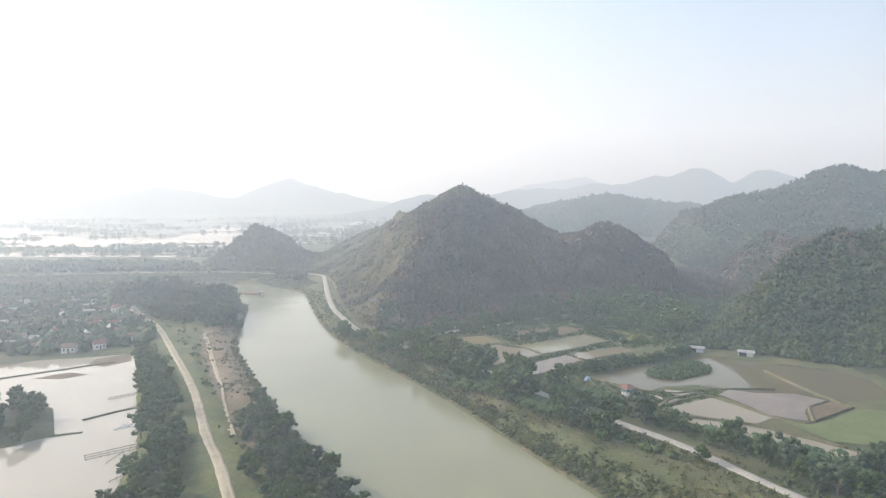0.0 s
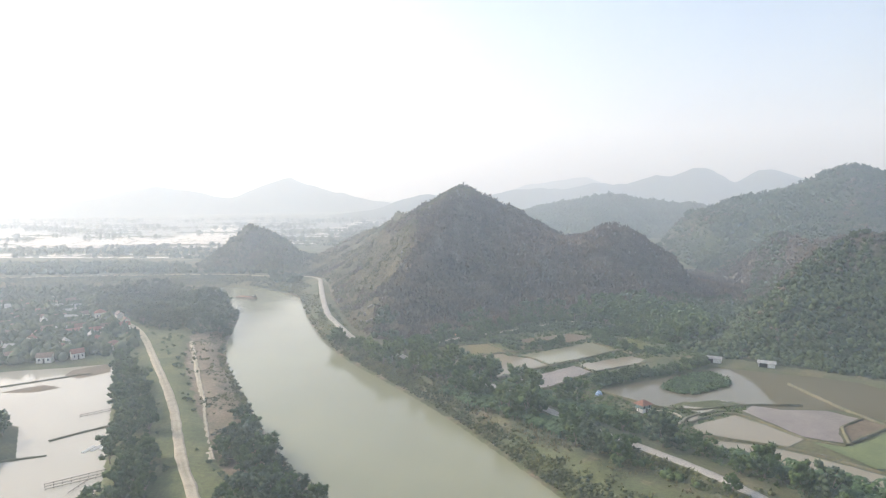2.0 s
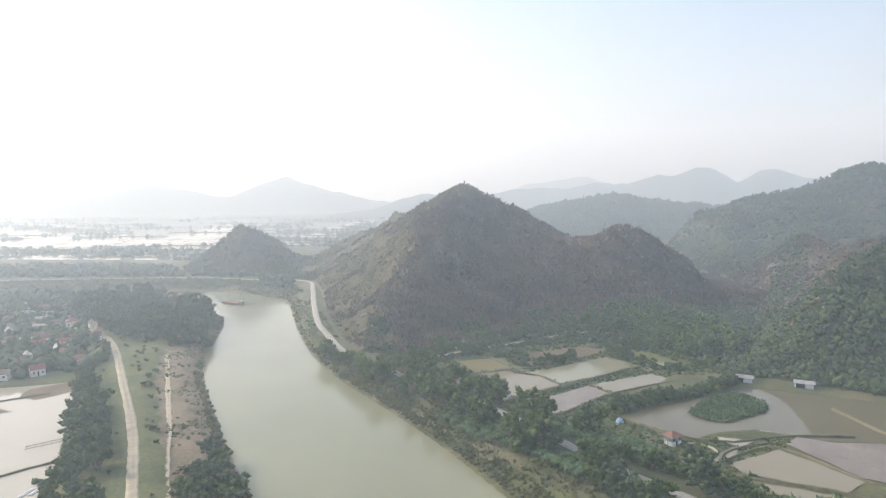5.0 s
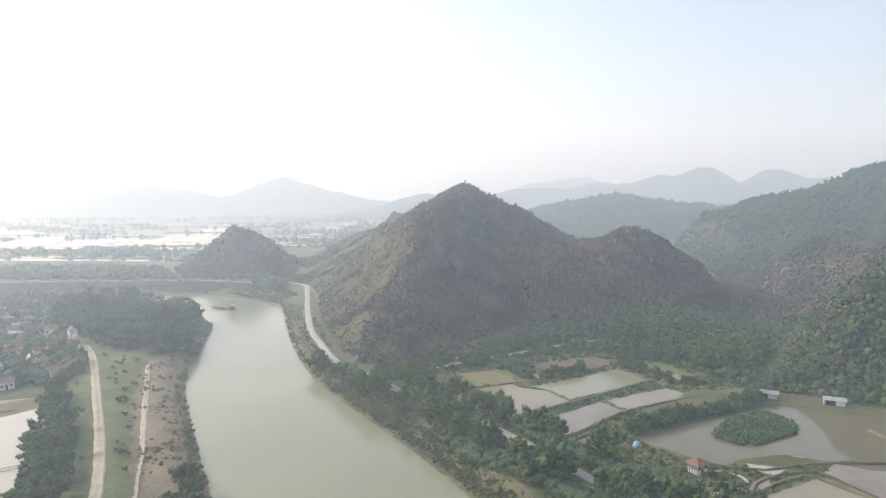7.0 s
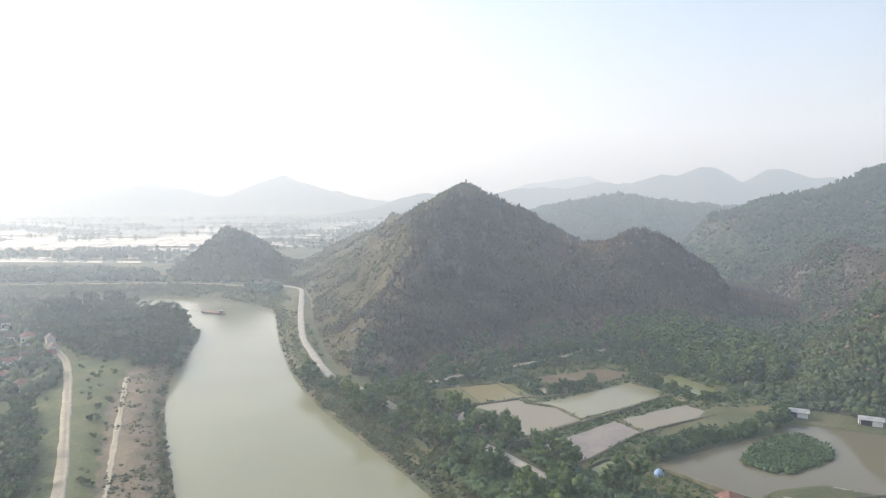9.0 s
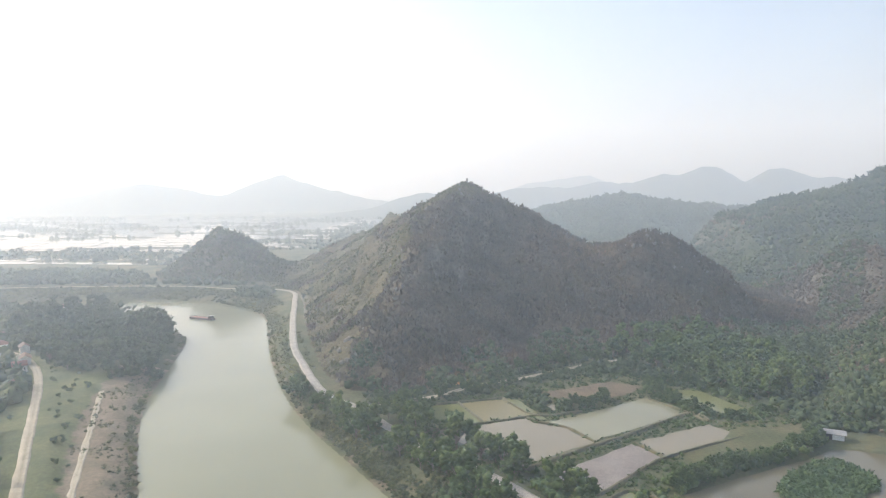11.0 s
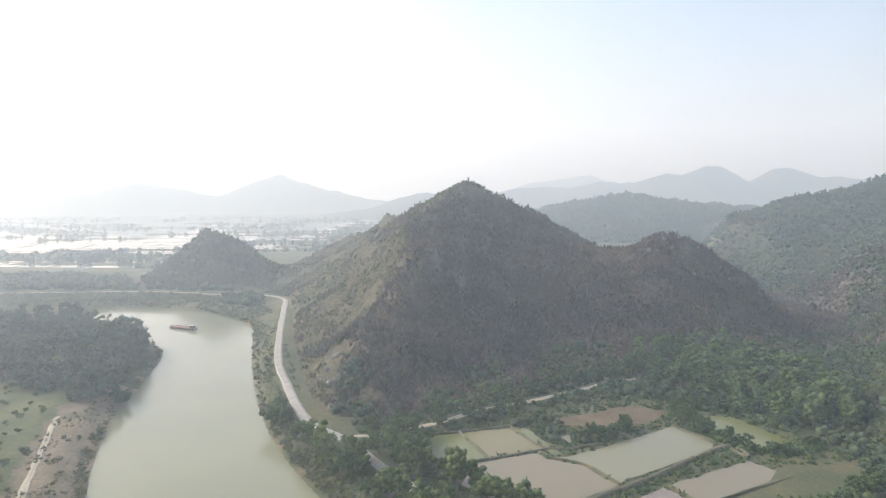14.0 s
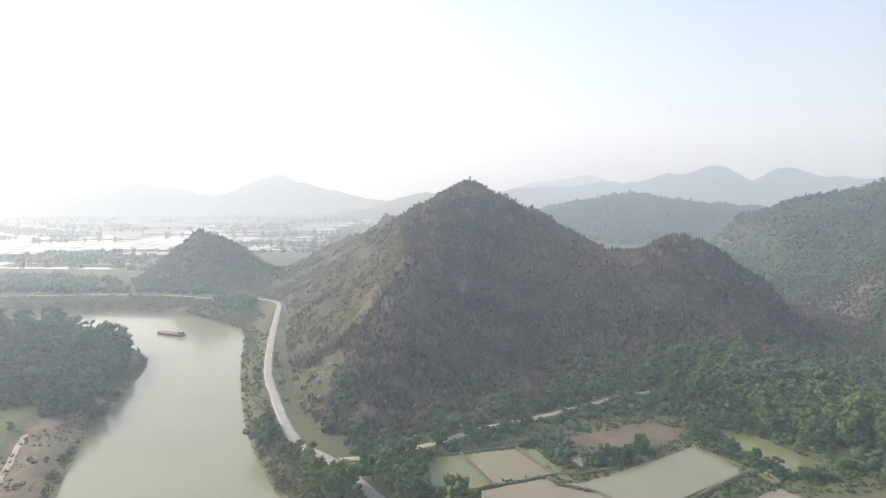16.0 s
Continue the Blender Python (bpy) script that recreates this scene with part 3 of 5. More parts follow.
for line in ([(-7, 302), (12, 309), (29, 315.5)], [(4, 329), (11.5, 309)], [(-8, 326), (20, 333.5)], [(20, 333), (29, 316), (45, 319)],
             [(20, 274), (36, 286), (54, 298), (80, 317), (84, 310)], [(26, 272), (36, 260), (60, 281.5), (89, 297)], [(54.7, 292), (60.5, 281.5)],
             [(71, 332), (79, 319), (83, 309)], [(34, 253), (45, 262), (51, 257)], [(75, 222), (95, 231), (107, 209), (115, 203)], [(74, 213), (98, 202), (115, 184)],
             [(114, 203), (138, 218)], [(57, 256), (71, 240), (84, 235)], [(84, 235), (104, 239.5), (122, 239)],
             [(130, 264), (132, 249), (134, 234), (138, 218)], [(26, 313.5), (29, 309.8), (37.4, 304.8), (43.4, 293)], [(117, 204), (123, 218)], [(123, 218), (134, 225.5)], [(74, 221), (79, 228), (86, 232), (97, 235)]):
    bund(line, 2.2 if line[0] == (20, 274) else 1.2, 0.6 if line[0] == (20, 274) else 0.5)
for line in ([(-205, 247), (-183, 263), (-149, 288)], [(-122, 213), (-115, 221), (-108, 227)], [(-127, 198), (-116, 202)]):
    b = bund(line, 1.3, 0.35)
    b.location.z = -0.55
    tagged(b, "narrow mud dyke across the fish pond", "bund", "pond dykes")

for poly in ([(-149, 303), (-160, 293), (-158, 284), (-150, 280), (-142, 290)], [(-170, 262), (-158, 262), (-150, 268), (-160, 272)], [(-205, 284), (-190, 290), (-196, 276), (-206, 268)]):
    sheet("mud_flat", poly, -0.86, M_MUD, "low mud flat rising out of the fish pond", "mud flat")

# ---- far plain: flooded fields beyond the river ----
frng = random.Random(5)
far_rows = []
y, k = 735.0, 0
while y < 1750:
    deep = 10 + 0.017 * (y - 700) + frng.uniform(0, 6)
    wooded = 778 < y < 850 or frng.random() < 0.06
    x, stop = -0.68 * y - 60, -0.32 * y if y < 900 else -0.085 * y
    while x < stop:
        w = frng.uniform(30, 85) * (0.5 + y / 1500)
        skew = -0.10 * (x + 0.3 * y)
        mid_gap = x > -0.3 * y and frng.random() < 0.4
        if wooded or mid_gap or frng.random() < 0.26:
            far_rows.append((x + w / 2, y + skew, w / 2))
        else:
            poly = [(x, y + skew), (x + w, y + skew - 0.1 * w), (x + w, y + skew - 0.1 * w + deep), (x, y + skew + deep)]
            sheet("flooded_field", poly, 0.25 + 0.02 * (k % 5), M_PALE, "distant flooded field shining under the haze", "flooded field")
        x += w + 4
    y, k = y + deep + 5, k + 1

# ---- far side of the river: the lane behind the beach ----
ribbon("far_lane", smooth_line([(-133, 584), (-165, 590), (-211, 603), (-291, 601), (-420, 585)], 4), 2.0, 0.12, M_TRACK, "pale lane along the far bank", "road", 0.4)
ribbon("valley_lane", smooth_line([(118, 372), (128, 384), (142, 388), (160, 392)], 3), 3.0, 0.3, M_TRACK, "short bare lane climbing into the valley", "road", 0.5)

# ---- plants ----
ICO = bmesh.new()
bmesh.ops.create_icosphere(ICO, subdivisions=1, radius=1)
ICO_V = np.array([v.co[:] for v in ICO.verts])
ICO_F = np.array([[v.index for v in f.verts] for f in ICO.faces])
ICO.free()
OCTA_V = np.array([(1, 0, 0), (-1, 0, 0), (0, 1, 0), (0, -1, 0), (0, 0, 1), (0, 0, -1)], float)
OCTA_F = np.array([(0, 2, 4), (2, 1, 4), (1, 3, 4), (3, 0, 4), (2, 0, 5), (1, 2, 5), (3, 1, 5), (0, 3, 5)])


def clumps(rng, pos, size, tall=0.8, uneven=0.35, leaves=0, leaf=0.3, core=(ICO_V, ICO_F)):
    """Many uneven leafy clumps as one array of triangles; leaves: ragged sprays that stick out of each clump."""
    n = len(pos)
    k = 1 + uneven * (rng.random((n, len(core[0]), 1)) * 2 - 1)
    spin = rng.random(n) * 6.283
    c, s = np.cos(spin)[:, None], np.sin(spin)[:, None]
    b = core[0][None] * k
    b = np.stack([b[..., 0] * c - b[..., 1] * s, b[..., 0] * s + b[..., 1] * c, b[..., 2] * tall], -1)
    v = pos[:, None] + b * size[:, None, None]
    f = core[1][None] + len(core[0]) * np.arange(n)[:, None, None]
    v, f = v.reshape(-1, 3), f.reshape(-1, 3)
    if leaves:
        d = rng.normal(size=(n * leaves, 3))
        d[:, 2] = np.abs(d[:, 2]) * 0.9 - 0.15
        d /= np.linalg.norm(d, axis=1)[:, None]
        sz = np.repeat(size, leaves)[:, None]
        root = np.repeat(pos, leaves, 0) + d * sz * np.array([0.82, 0.82, 0.82 * tall])
        t1 = np.cross(d, rng.normal(size=d.shape))
        t1 /= np.linalg.norm(t1, axis=1)[:, None]
        a = root - t1 * sz * leaf
        e = root + t1 * sz * leaf
        tip = root + (d + 0.5 * rng.normal(size=d.shape)) * sz * leaf * 1.8
        lv = np.stack([a, e, tip], 1).reshape(-1, 3)
        lf = np.arange(len(lv)).reshape(-1, 3) + len(v)
        v, f = np.vstack([v, lv]), np.vstack([f, lf])
    return v, f


def tufts(rng, pos, size, blades, spread, width):
    """Twiggy tufts: slender ragged blades that fan out from one root."""
    n = len(pos)
    a = rng.random((n, blades)) * 6.283
    lean = spread * rng.random((n, blades))
    ln = size[:, None] * (0.7 + 0.7 * rng.random((n, blades)))
    out = np.stack([np.cos(a) * lean, np.sin(a) * lean, np.sqrt(np.clip(1 - lean ** 2, 0.1, 1))], -1)
    side = np.stack([-np.sin(a + rng.normal(size=a.shape)), np.cos(a + rng.normal(size=a.shape)), 0.3 * rng.normal(size=a.shape)], -1)
    root = pos[:, None] + out * (ln * 0.1)[..., None] - [0, 0, 0.15]
    mid = root + out * (ln * 0.75)[..., None]
    w = (ln * width)[..., None] * side
    tip = root + out * (ln * 1.25)[..., None]
    v = np.stack([root, mid - w, mid + w, tip], 2).reshape(-1, 3)
    k = 4 * np.arange(n * blades)[:, None]
    f = np.concatenate([k + [0, 2, 1], k + [1, 2, 3]])
    return v, f


def tuft_stuff(name, rng, xy, size, mat, label, category, blades=5, spread=0.85, width=0.3, height=land_height):
    v, f = tufts(rng, np.column_stack([xy, height(xy[:, 0], xy[:, 1])]), size, blades, spread, width)
    return tagged(quick_mesh(name, v, f, mat), label, category, kind="stuff")


def stuff(name, rng, xy, size, mat, label, category, tall=0.8, lift=0.35, leaves=2, leaf=0.35, height=land_height, uneven=0.35, core=(ICO_V, ICO_F)):
    z = height(xy[:, 0], xy[:, 1]) + size * lift
    v, f = clumps(rng, np.column_stack([xy, z]), size, tall, uneven, leaves, leaf, core)
    return tagged(quick_mesh(name, v, f, mat, True), label, category, kind="stuff")


def fill(rng, poly, n, gap=0.0):
    """Up to n random places in a polygon, no two nearer than gap."""
    p = np.asarray(poly, float)
    lo, hi = p.min(0), p.max(0)
    out = np.zeros((0, 2))
    q = lo + (hi - lo) * rng.random((n * 6, 2))
    q = q[inside(q[:, 0], q[:, 1], p)]
    if not gap:
        return q[:n]
    keep, cells = [], {}
    for x, y in q:
        c = (int(x // gap), int(y // gap))
        near = [o for i in (-1, 0, 1) for j in (-1, 0, 1) for o in cells.get((c[0] + i, c[1] + j), ())]
        if all((x - a) ** 2 + (y - b) ** 2 > gap * gap for a, b in near):
            cells.setdefault(c, []).append((x, y))
            keep.append((x, y))
            if len(keep) == n:
                break
    return np.array(keep)


def along(rng, line, n, off):
    """n random places beside a line; off: least and most distance to its left."""
    p = smooth_line(line, 2)
    t = np.gradient(p, axis=0)
    t /= np.linalg.norm(t, axis=1)[:, None]
    i = rng.integers(0, len(p), n)
    o = off[0] + (off[1] - off[0]) * rng.random(n)
    return p[i] + np.stack([-t[i, 1], t[i, 0]], 1) * o[:, None]


def tree_model(seed, high, wide, leaf_mat, open_crown=0.0):
    """A tree: tapered trunk with limbs, and a crown of uneven lobes with leaf sprays and gaps."""
    rng = np.random.default_rng(seed)
    base = new("tree")
    bm = bmesh.new()
    lobes = []
    fork = high * 0.2

    def limb(a, b, r0, r1):
        a, b = Vector(a), Vector(b)
        turn = (b - a).to_track_quat("Z", "Y").to_matrix()
        rings = []
        for p, r in ((a, r0), ((a + b) / 2 + Vector((0.12 * r0, -0.1 * r0, 0)), (r0 + r1) / 2), (b, r1)):
            rings.append([bm.verts.new(p + turn @ Vector((math.cos(k * 1.0472) * r, math.sin(k * 1.0472) * r, 0))) for k in range(6)])
        for lo, hi in zip(rings[:-1], rings[1:]):
            for k in range(6):
                bm.faces.new((lo[k], lo[(k + 1) % 6], hi[(k + 1) % 6], hi[k]))

    limb((0, 0, -0.4), (0.15 * wide * 0.2, 0, fork), high * 0.035, high * 0.024)
    n = 10
    for k in range(n):
        a = k * 2.4 + rng.random()
        r = wide * 0.5 * (0.25 + 0.55 * rng.random())
        z = high * (0.2 + 0.62 * rng.random()) if k else high * 0.82
        p = (r * math.cos(a), r * math.sin(a), z)
        lobes.append(p)
        limb((0.03 * wide, 0, fork * (0.8 + 0.2 * rng.random())), p, high * 0.015, high * 0.004)
    part("trunk", bm, M_BARK, base)
    lobes = np.array(lobes)
    pos, size = [], []
    for p in lobes:
        for _ in range(5):
            d = rng.normal(size=3)
            d /= np.linalg.norm(d)
            pos.append(p + d * wide * 0.17 * (0.6 + 0.7 * rng.random()))
            size.append(wide * (0.075 + 0.07 * rng.random() ** 1.3) * (1 - open_crown))
    v, f = clumps(rng, np.array(pos), np.array(size), 0.85, 0.3, 11, 0.3)
    crown = quick_mesh("crown", v, f, leaf_mat, True)
    crown.parent = base
    return base


def banana_model(seed):
    """A banana plant: a thick green stem and long arching split leaves."""
    rng = np.random.default_rng(seed)
    base = new("banana_plant")
    bm = bmesh.new()
    bmesh.ops.create_cone(bm, cap_ends=True, segments=7, radius1=0.16, radius2=0.09, depth=2.0, matrix=Matrix.Translation((0, 0, 0.9)))
    part("stem", bm, M_BANANA, base)
    for k in range(8):
        bm = bmesh.new()
        a, ln, up = k * 2.4 + rng.random() * 0.5, 1.9 + 0.6 * rng.random(), 0.9 + 0.5 * rng.random()
        c, s = math.cos(a), math.sin(a)
        rows = []
        for u in np.linspace(0, 1, 5):
            r = ln * u * 0.8
            z = 1.8 + up * 1.6 * u - up * 2.0 * u * u
            w = 0.42 * math.sin(math.pi * min(1, 0.12 + u * 0.9)) + 0.03
            rows.append([bm.verts.new((c * r - s * w * q, s * r + c * w * q, z - 0.12 * abs(q))) for q in (-1, 0, 1)])
        for lo, hi in zip(rows[:-1], rows[1:]):
            for q in (0, 1):
                bm.faces.new((lo[q], lo[q + 1], hi[q + 1], hi[q]))
        part("leaf", bm, M_BANANA, base)
    return base


def grove(name, models, places, rng, label, category, size=(0.75, 1.25)):
    """A wood past counting: whole trees, trunks and crowns, joined."""
    z = land_height(places[:, 0], places[:, 1])
    data = []
    for m in models:
        v, f, mi, base = [], [], [], 0
        for k, o in enumerate(m.children):
            n = len(o.data.vertices)
            co = np.empty(n * 3)
            o.data.vertices.foreach_get("co", co)
            o.data.calc_loop_triangles()
            tri = np.empty(len(o.data.loop_triangles) * 3, np.int32)
            o.data.loop_triangles.foreach_get("vertices", tri)
            v.append(co.reshape(-1, 3)), f.append(tri.reshape(-1, 3) + base), mi.append(np.full(len(tri) // 3, k))
            base += n
        data.append((np.vstack(v), np.vstack(f), np.concatenate(mi)))
    V, F, MI, base = [], [], [], 0
    for i, ((x, y), h) in enumerate(zip(places, z)):
        v, f, mi = data[i % len(data)]
        s, a = size[0] + (size[1] - size[0]) * rng.random(), rng.random() * 6.283
        c, q = math.cos(a) * s, math.sin(a) * s
        V.append(np.column_stack([x + v[:, 0] * c - v[:, 1] * q, y + v[:, 0] * q + v[:, 1] * c, h + v[:, 2] * s * (0.9 + 0.25 * rng.random())]))
        F.append(f + base), MI.append(mi)
        base += len(v)
    mats = [o.data.materials[0] for o in models[0].children]
    ob = quick_mesh(name, np.vstack(V), np.vstack(F), mats, True)
    ob.data.polygons.foreach_set("material_index", np.concatenate(MI).astype(np.int32))
    return tagged(ob, label, category, kind="stuff")


def plant_out(models, places, rng, label, group, category="tree", size=(0.75, 1.25), flat=(0.9, 1.1)):
    """Copies of the models at the places, each with its own turn and size."""
    z = land_height(places[:, 0], places[:, 1])
    for i, ((x, y), h) in enumerate(zip(places, z)):
        s = size[0] + (size[1] - size[0]) * rng.random()
        m = Matrix.Translation((x, y, h - 0.05)) @ Matrix.Rotation(rng.random() * 6.283, 4, "Z") @ Matrix.Diagonal((s, s, s * (flat[0] + (flat[1] - flat[0]) * rng.random()), 1))
        made = tagged(copy_thing(models[i % len(models)], m), label, category, group)
        made.name = category.replace(" ", "_")


def retire(models):
    for m in models:
        for o in (*m.children_recursive, m):
            bpy.data.objects.remove(o)


def dry_land(p, river=1.5, road=3.4):
    ok = (signed(p[:, 0], p[:, 1], RIVER) < -river) & (seg_dist(p[:, 0], p[:, 1], ROAD)[0] > road) & (seg_dist(p[:, 0], p[:, 1], TRACK)[0] > road)
    ok &= (seg_dist(p[:, 0], p[:, 1], PATHWAY)[0] > 2.2) & (seg_dist(p[:, 0], p[:, 1], HILL_ROAD)[0] > 2.6)
    ok &= ~(inside(p[:, 0], p[:, 1], POND_RIGHT) | inside(p[:, 0], p[:, 1], POND_LEFT))
    for _, _, poly in PADDIES:
        ok &= ~inside(p[:, 0], p[:, 1], poly)
    return p[ok]


prng = np.random.default_rng(21)
leafy = [tree_model(k, 7.5, 7.0, M_TREE) for k in range(5)]
dark = [tree_model(20 + k, 8.0, 7.5, M_GREY) for k in range(5)]
fresh = [tree_model(40 + k, 7.5, 6.5, M_BRIGHT) for k in range(4)]
bananas = [banana_model(k) for k in range(4)]

# the belt of trees between the fish pond and the dyke
belt = fill(prng, [(-146, 306), (-121, 255), (-103, 216), (-91, 188), (-82, 158), (-72, 130), (-60, 130), (-68, 160), (-80, 190), (-92, 218), (-107, 246), (-125, 278), (-139, 306)], 110, 3.4)
plant_out(leafy, belt, prng, "broad green tree in the belt beside the pond", "trees beside the fish pond", size=(0.7, 1.1))
# the tangle above the inside bank
tangle = dry_land(fill(prng, [(-72, 240), (-58, 216), (-45, 192), (-26, 160), (-5, 125), (-30, 125), (-48, 158), (-58, 178), (-66, 202)], 95, 3.3))
plant_out(leafy + dark, tangle, prng, "dark bushy tree above the river bank", "trees on the inside bank", size=(0.6, 1.0))
# the wooded headland
head = dry_land(fill(prng, [(-115, 362), (-130, 360), (-160, 372), (-188, 398), (-215, 420), (-240, 470), (-215, 502), (-165, 468), (-141, 440), (-129, 395)], 205, 5.2), 0.5, 5)
grove("headland_wood", dark, head, prng, "dense dark wood on the headland in the bend", "wood", (0.8, 1.45))
# the island in the fish pond
isle = fill(prng, [(-134, 191), (-126, 200), (-141, 224), (-162, 228), (-172, 200)], 30, 3.6)
plant_out(leafy, isle, prng, "round green tree on the pond island", "trees on the pond island", size=(0.55, 0.9))
# the riverside road
side = dry_land(np.vstack([
    fill(prng, [(-50, 326), (-40, 332), (-22, 314), (-5, 295), (10, 276), (4, 262), (-8, 272), (-25, 296), (-42, 318)], 80, 3.5),
    fill(prng, [(-60, 352), (-53, 352), (-44, 332), (-52, 334)], 12, 2.5),
    fill(prng, [(-18, 320), (-4, 330), (-4, 303), (10, 288), (22, 270), (18, 268), (-2, 292), (-16, 308)], 46, 3.4),
    fill(prng, [(2, 270), (14, 254), (28, 236), (36, 224), (28, 220), (12, 242), (-2, 262)], 34, 3.8),
    fill(prng, [(18, 273), (26, 262), (38, 248), (46, 239), (42, 235), (30, 247), (17, 265)], 18, 3.6)]), 1.5, 2.8)
side = side[(side[:, 1] < 310) | (seg_dist(side[:, 0], side[:, 1], ROAD)[0] > 6.0)]
side = side[(side[:, 1] > 290) | ((seg_dist(side[:, 0], side[:, 1], ROAD)[0] > 4.6) & (signed(side[:, 0], side[:, 1], RIVER) < -7))]
side = side[(side[:, 1] > 270) | (side[:, 1] < 240) | (prng.random(len(side)) < 0.6)]
grove("roadside_wood", leafy, side, prng, "leafy trees crowding the riverside road", "trees", (0.65, 1.3))
near = dry_land(np.vstack([fill(prng, [(34, 216), (46, 216), (58, 196), (50, 188), (38, 200)], 14, 3.2), fill(prng, [(46, 226), (60, 212), (74, 194), (82, 180), (92, 168), (104, 150), (96, 150), (76, 182), (58, 206), (42, 226)], 34, 3.8),
                           fill(prng, [(68, 174), (80, 156), (90, 138), (84, 138), (70, 164)], 8, 4.0), fill(prng, [(104, 160), (120, 150), (126, 168), (112, 172)], 10, 3.6)]), 2, 3.6)
plant_out(leafy + dark, near, prng, "dark green tree beside the concrete road", "trees along the lower road", size=(0.55, 1.2))
# the wood at the foot of the hill
wood = dry_land(fill(prng, [(70, 394), (76, 378), (88, 366), (95, 348), (104, 334), (112, 326), (124, 330), (140, 352), (136, 388), (128, 412), (92, 408)], 130, 4.4))
grove("valley_wood", fresh, wood, prng, "bright green wood at the foot of the hill", "wood", (0.85, 1.5))
foot = dry_land(fill(prng, [(-30, 326), (-4, 342), (30, 368), (66, 392), (68, 384), (32, 358), (20, 345), (4, 336), (-10, 328)], 70, 3.2))
plant_out(leafy, foot, prng, "green tree along the lane below the hill", "trees along the hill lane", size=(0.45, 0.8))
# hedges between pond and paddies
hedge = dry_land(np.vstack([along(prng, [(57, 263), (77, 274.5), (97, 284), (110, 293)], 60, (-1.6, 3.2)), along(prng, [(76, 344), (79, 328), (84, 318), (95, 311), (108, 318)], 36, (-2, 2)),
                            along(prng, [(36, 316), (46, 324), (56, 330)], 16, (-2, 2.4)), along(prng, [(74, 346), (90, 349), (104, 330)], 22, (-2, 2))]), 1, 3)
plant_out(fresh + leafy, hedge, prng, "low leafy hedge shrub on the bank of the pond", "hedge shrubs", "shrub", size=(0.32, 0.6))
# banana plants
ban = dry_land(np.vstack([fill(prng, [(4, 262), (14, 246), (26, 232), (40, 216), (34, 210), (22, 224), (8, 242), (-2, 258)], 120, 1.7), fill(prng, [(22, 264), (34, 250), (42, 240), (54, 232), (60, 222), (46, 226), (34, 240), (22, 256)], 130, 1.5),
                          fill(prng, [(80, 194), (98, 190), (116, 166), (106, 156), (92, 172), (80, 186)], 95, 1.9)]), 2, 2.8)
plant_out(bananas, ban, prng, "green banana plant with long arching leaves", "banana plants", "banana plant", size=(0.9, 1.45))
# shrubs scattered on the dyke meadow
scatter = dry_land(np.vstack([along(prng, TRACK[::6], 170, (-20, -4)), along(prng, TRACK[::6], 40, (4, 14))]), 14, 3.5)
plant_out(leafy, scatter[scatter[:, 1] > 130], prng, "small dark shrub on the grassy dyke", "meadow shrubs", "shrub", size=(0.14, 0.36), flat=(0.55, 0.8))
retire(leafy + dark + fresh + bananas)

# low growth along the water's edges
edge = np.vstack([along(prng, BANK_R[(BANK_R[:, 1] > 150) & (BANK_R[:, 1] < 540)], 2600, (-7.5, -0.2)), along(prng, BANK_L[(BANK_L[:, 1] > 150) & (BANK_L[:, 1] < 505)], 1700, (0.0, 3.0))])
edge = edge[(edge[:, 1] < 345) | (prng.random(len(edge)) < 0.4)]
stuff("bank_scrub", prng, edge, 0.3 + 0.7 * prng.random(len(edge)) ** 2, M_SCRUB_GREEN, "low green scrub and weeds along the waterline", "scrub", 0.7, 0.25, 5, 0.45, core=(OCTA_V, OCTA_F))
weeds = dry_land(fill(prng, [(110, 120), (60, 130), (20, 190), (-10, 245), (-40, 300), (-60, 345), (-95, 480), (-88, 480), (-45, 340), (10, 262), (66, 186), (120, 120)], 13000), 2, 2.7)
weeds = weeds[fbm(weeds[:, 0], weeds[:, 1], 14, 3) + 0.25 * prng.normal(size=len(weeds)) > -0.05]
weeds = weeds[(weeds[:, 1] < 335) | (prng.random(len(weeds)) < 0.3)]
open_bank = inside(weeds[:, 0], weeds[:, 1], OPEN_BANK)
dry_tufts = weeds[open_bank]
weeds = weeds[~open_bank | (prng.random(len(weeds)) < 0.1)]
tuft_stuff("bank_grass", prng, dry_tufts, 0.25 + 0.5 * prng.random(len(dry_tufts)) ** 2, M_DRYGRASS, "yellowed grass on the slope above the river", "grass", 7, 0.95, 0.25)
stuff("roadside_weeds", prng, weeds, 0.35 + 0.8 * prng.random(len(weeds)) ** 3, M_SCRUB_GREEN, "rank weeds and bushes between road and river", "weeds", 0.7, 0.25, 5, 0.45, core=(OCTA_V, OCTA_F))
field_weeds = dry_land(fill(prng, [(-12, 300), (-8, 334), (34, 350), (66, 364), (100, 350), (112, 306), (75, 300), (56, 264), (70, 241), (104, 237), (72, 205), (120, 150), (100, 150), (60, 210), (30, 248)], 6500), 2, 3)
stuff("field_weeds", prng, field_weeds, 0.2 + 0.7 * prng.random(len(field_weeds)) ** 2, M_TREE, "grass tufts and weeds on the field edges", "weeds", 0.7, 0.25, 5, 0.45, core=(OCTA_V, OCTA_F))
lane_side = dry_land(np.vstack([along(prng, [(-26, 328), (-3, 338), (29, 360), (64, 383), (92, 396)], 900, (-9, 11)), fill(prng, [(30, 350), (64, 362), (98, 350), (104, 330), (110, 330), (96, 362), (70, 384), (40, 366)], 500), fill(prng, [(20, 334), (34, 344), (36, 328), (44, 321), (34, 318)], 160)]))
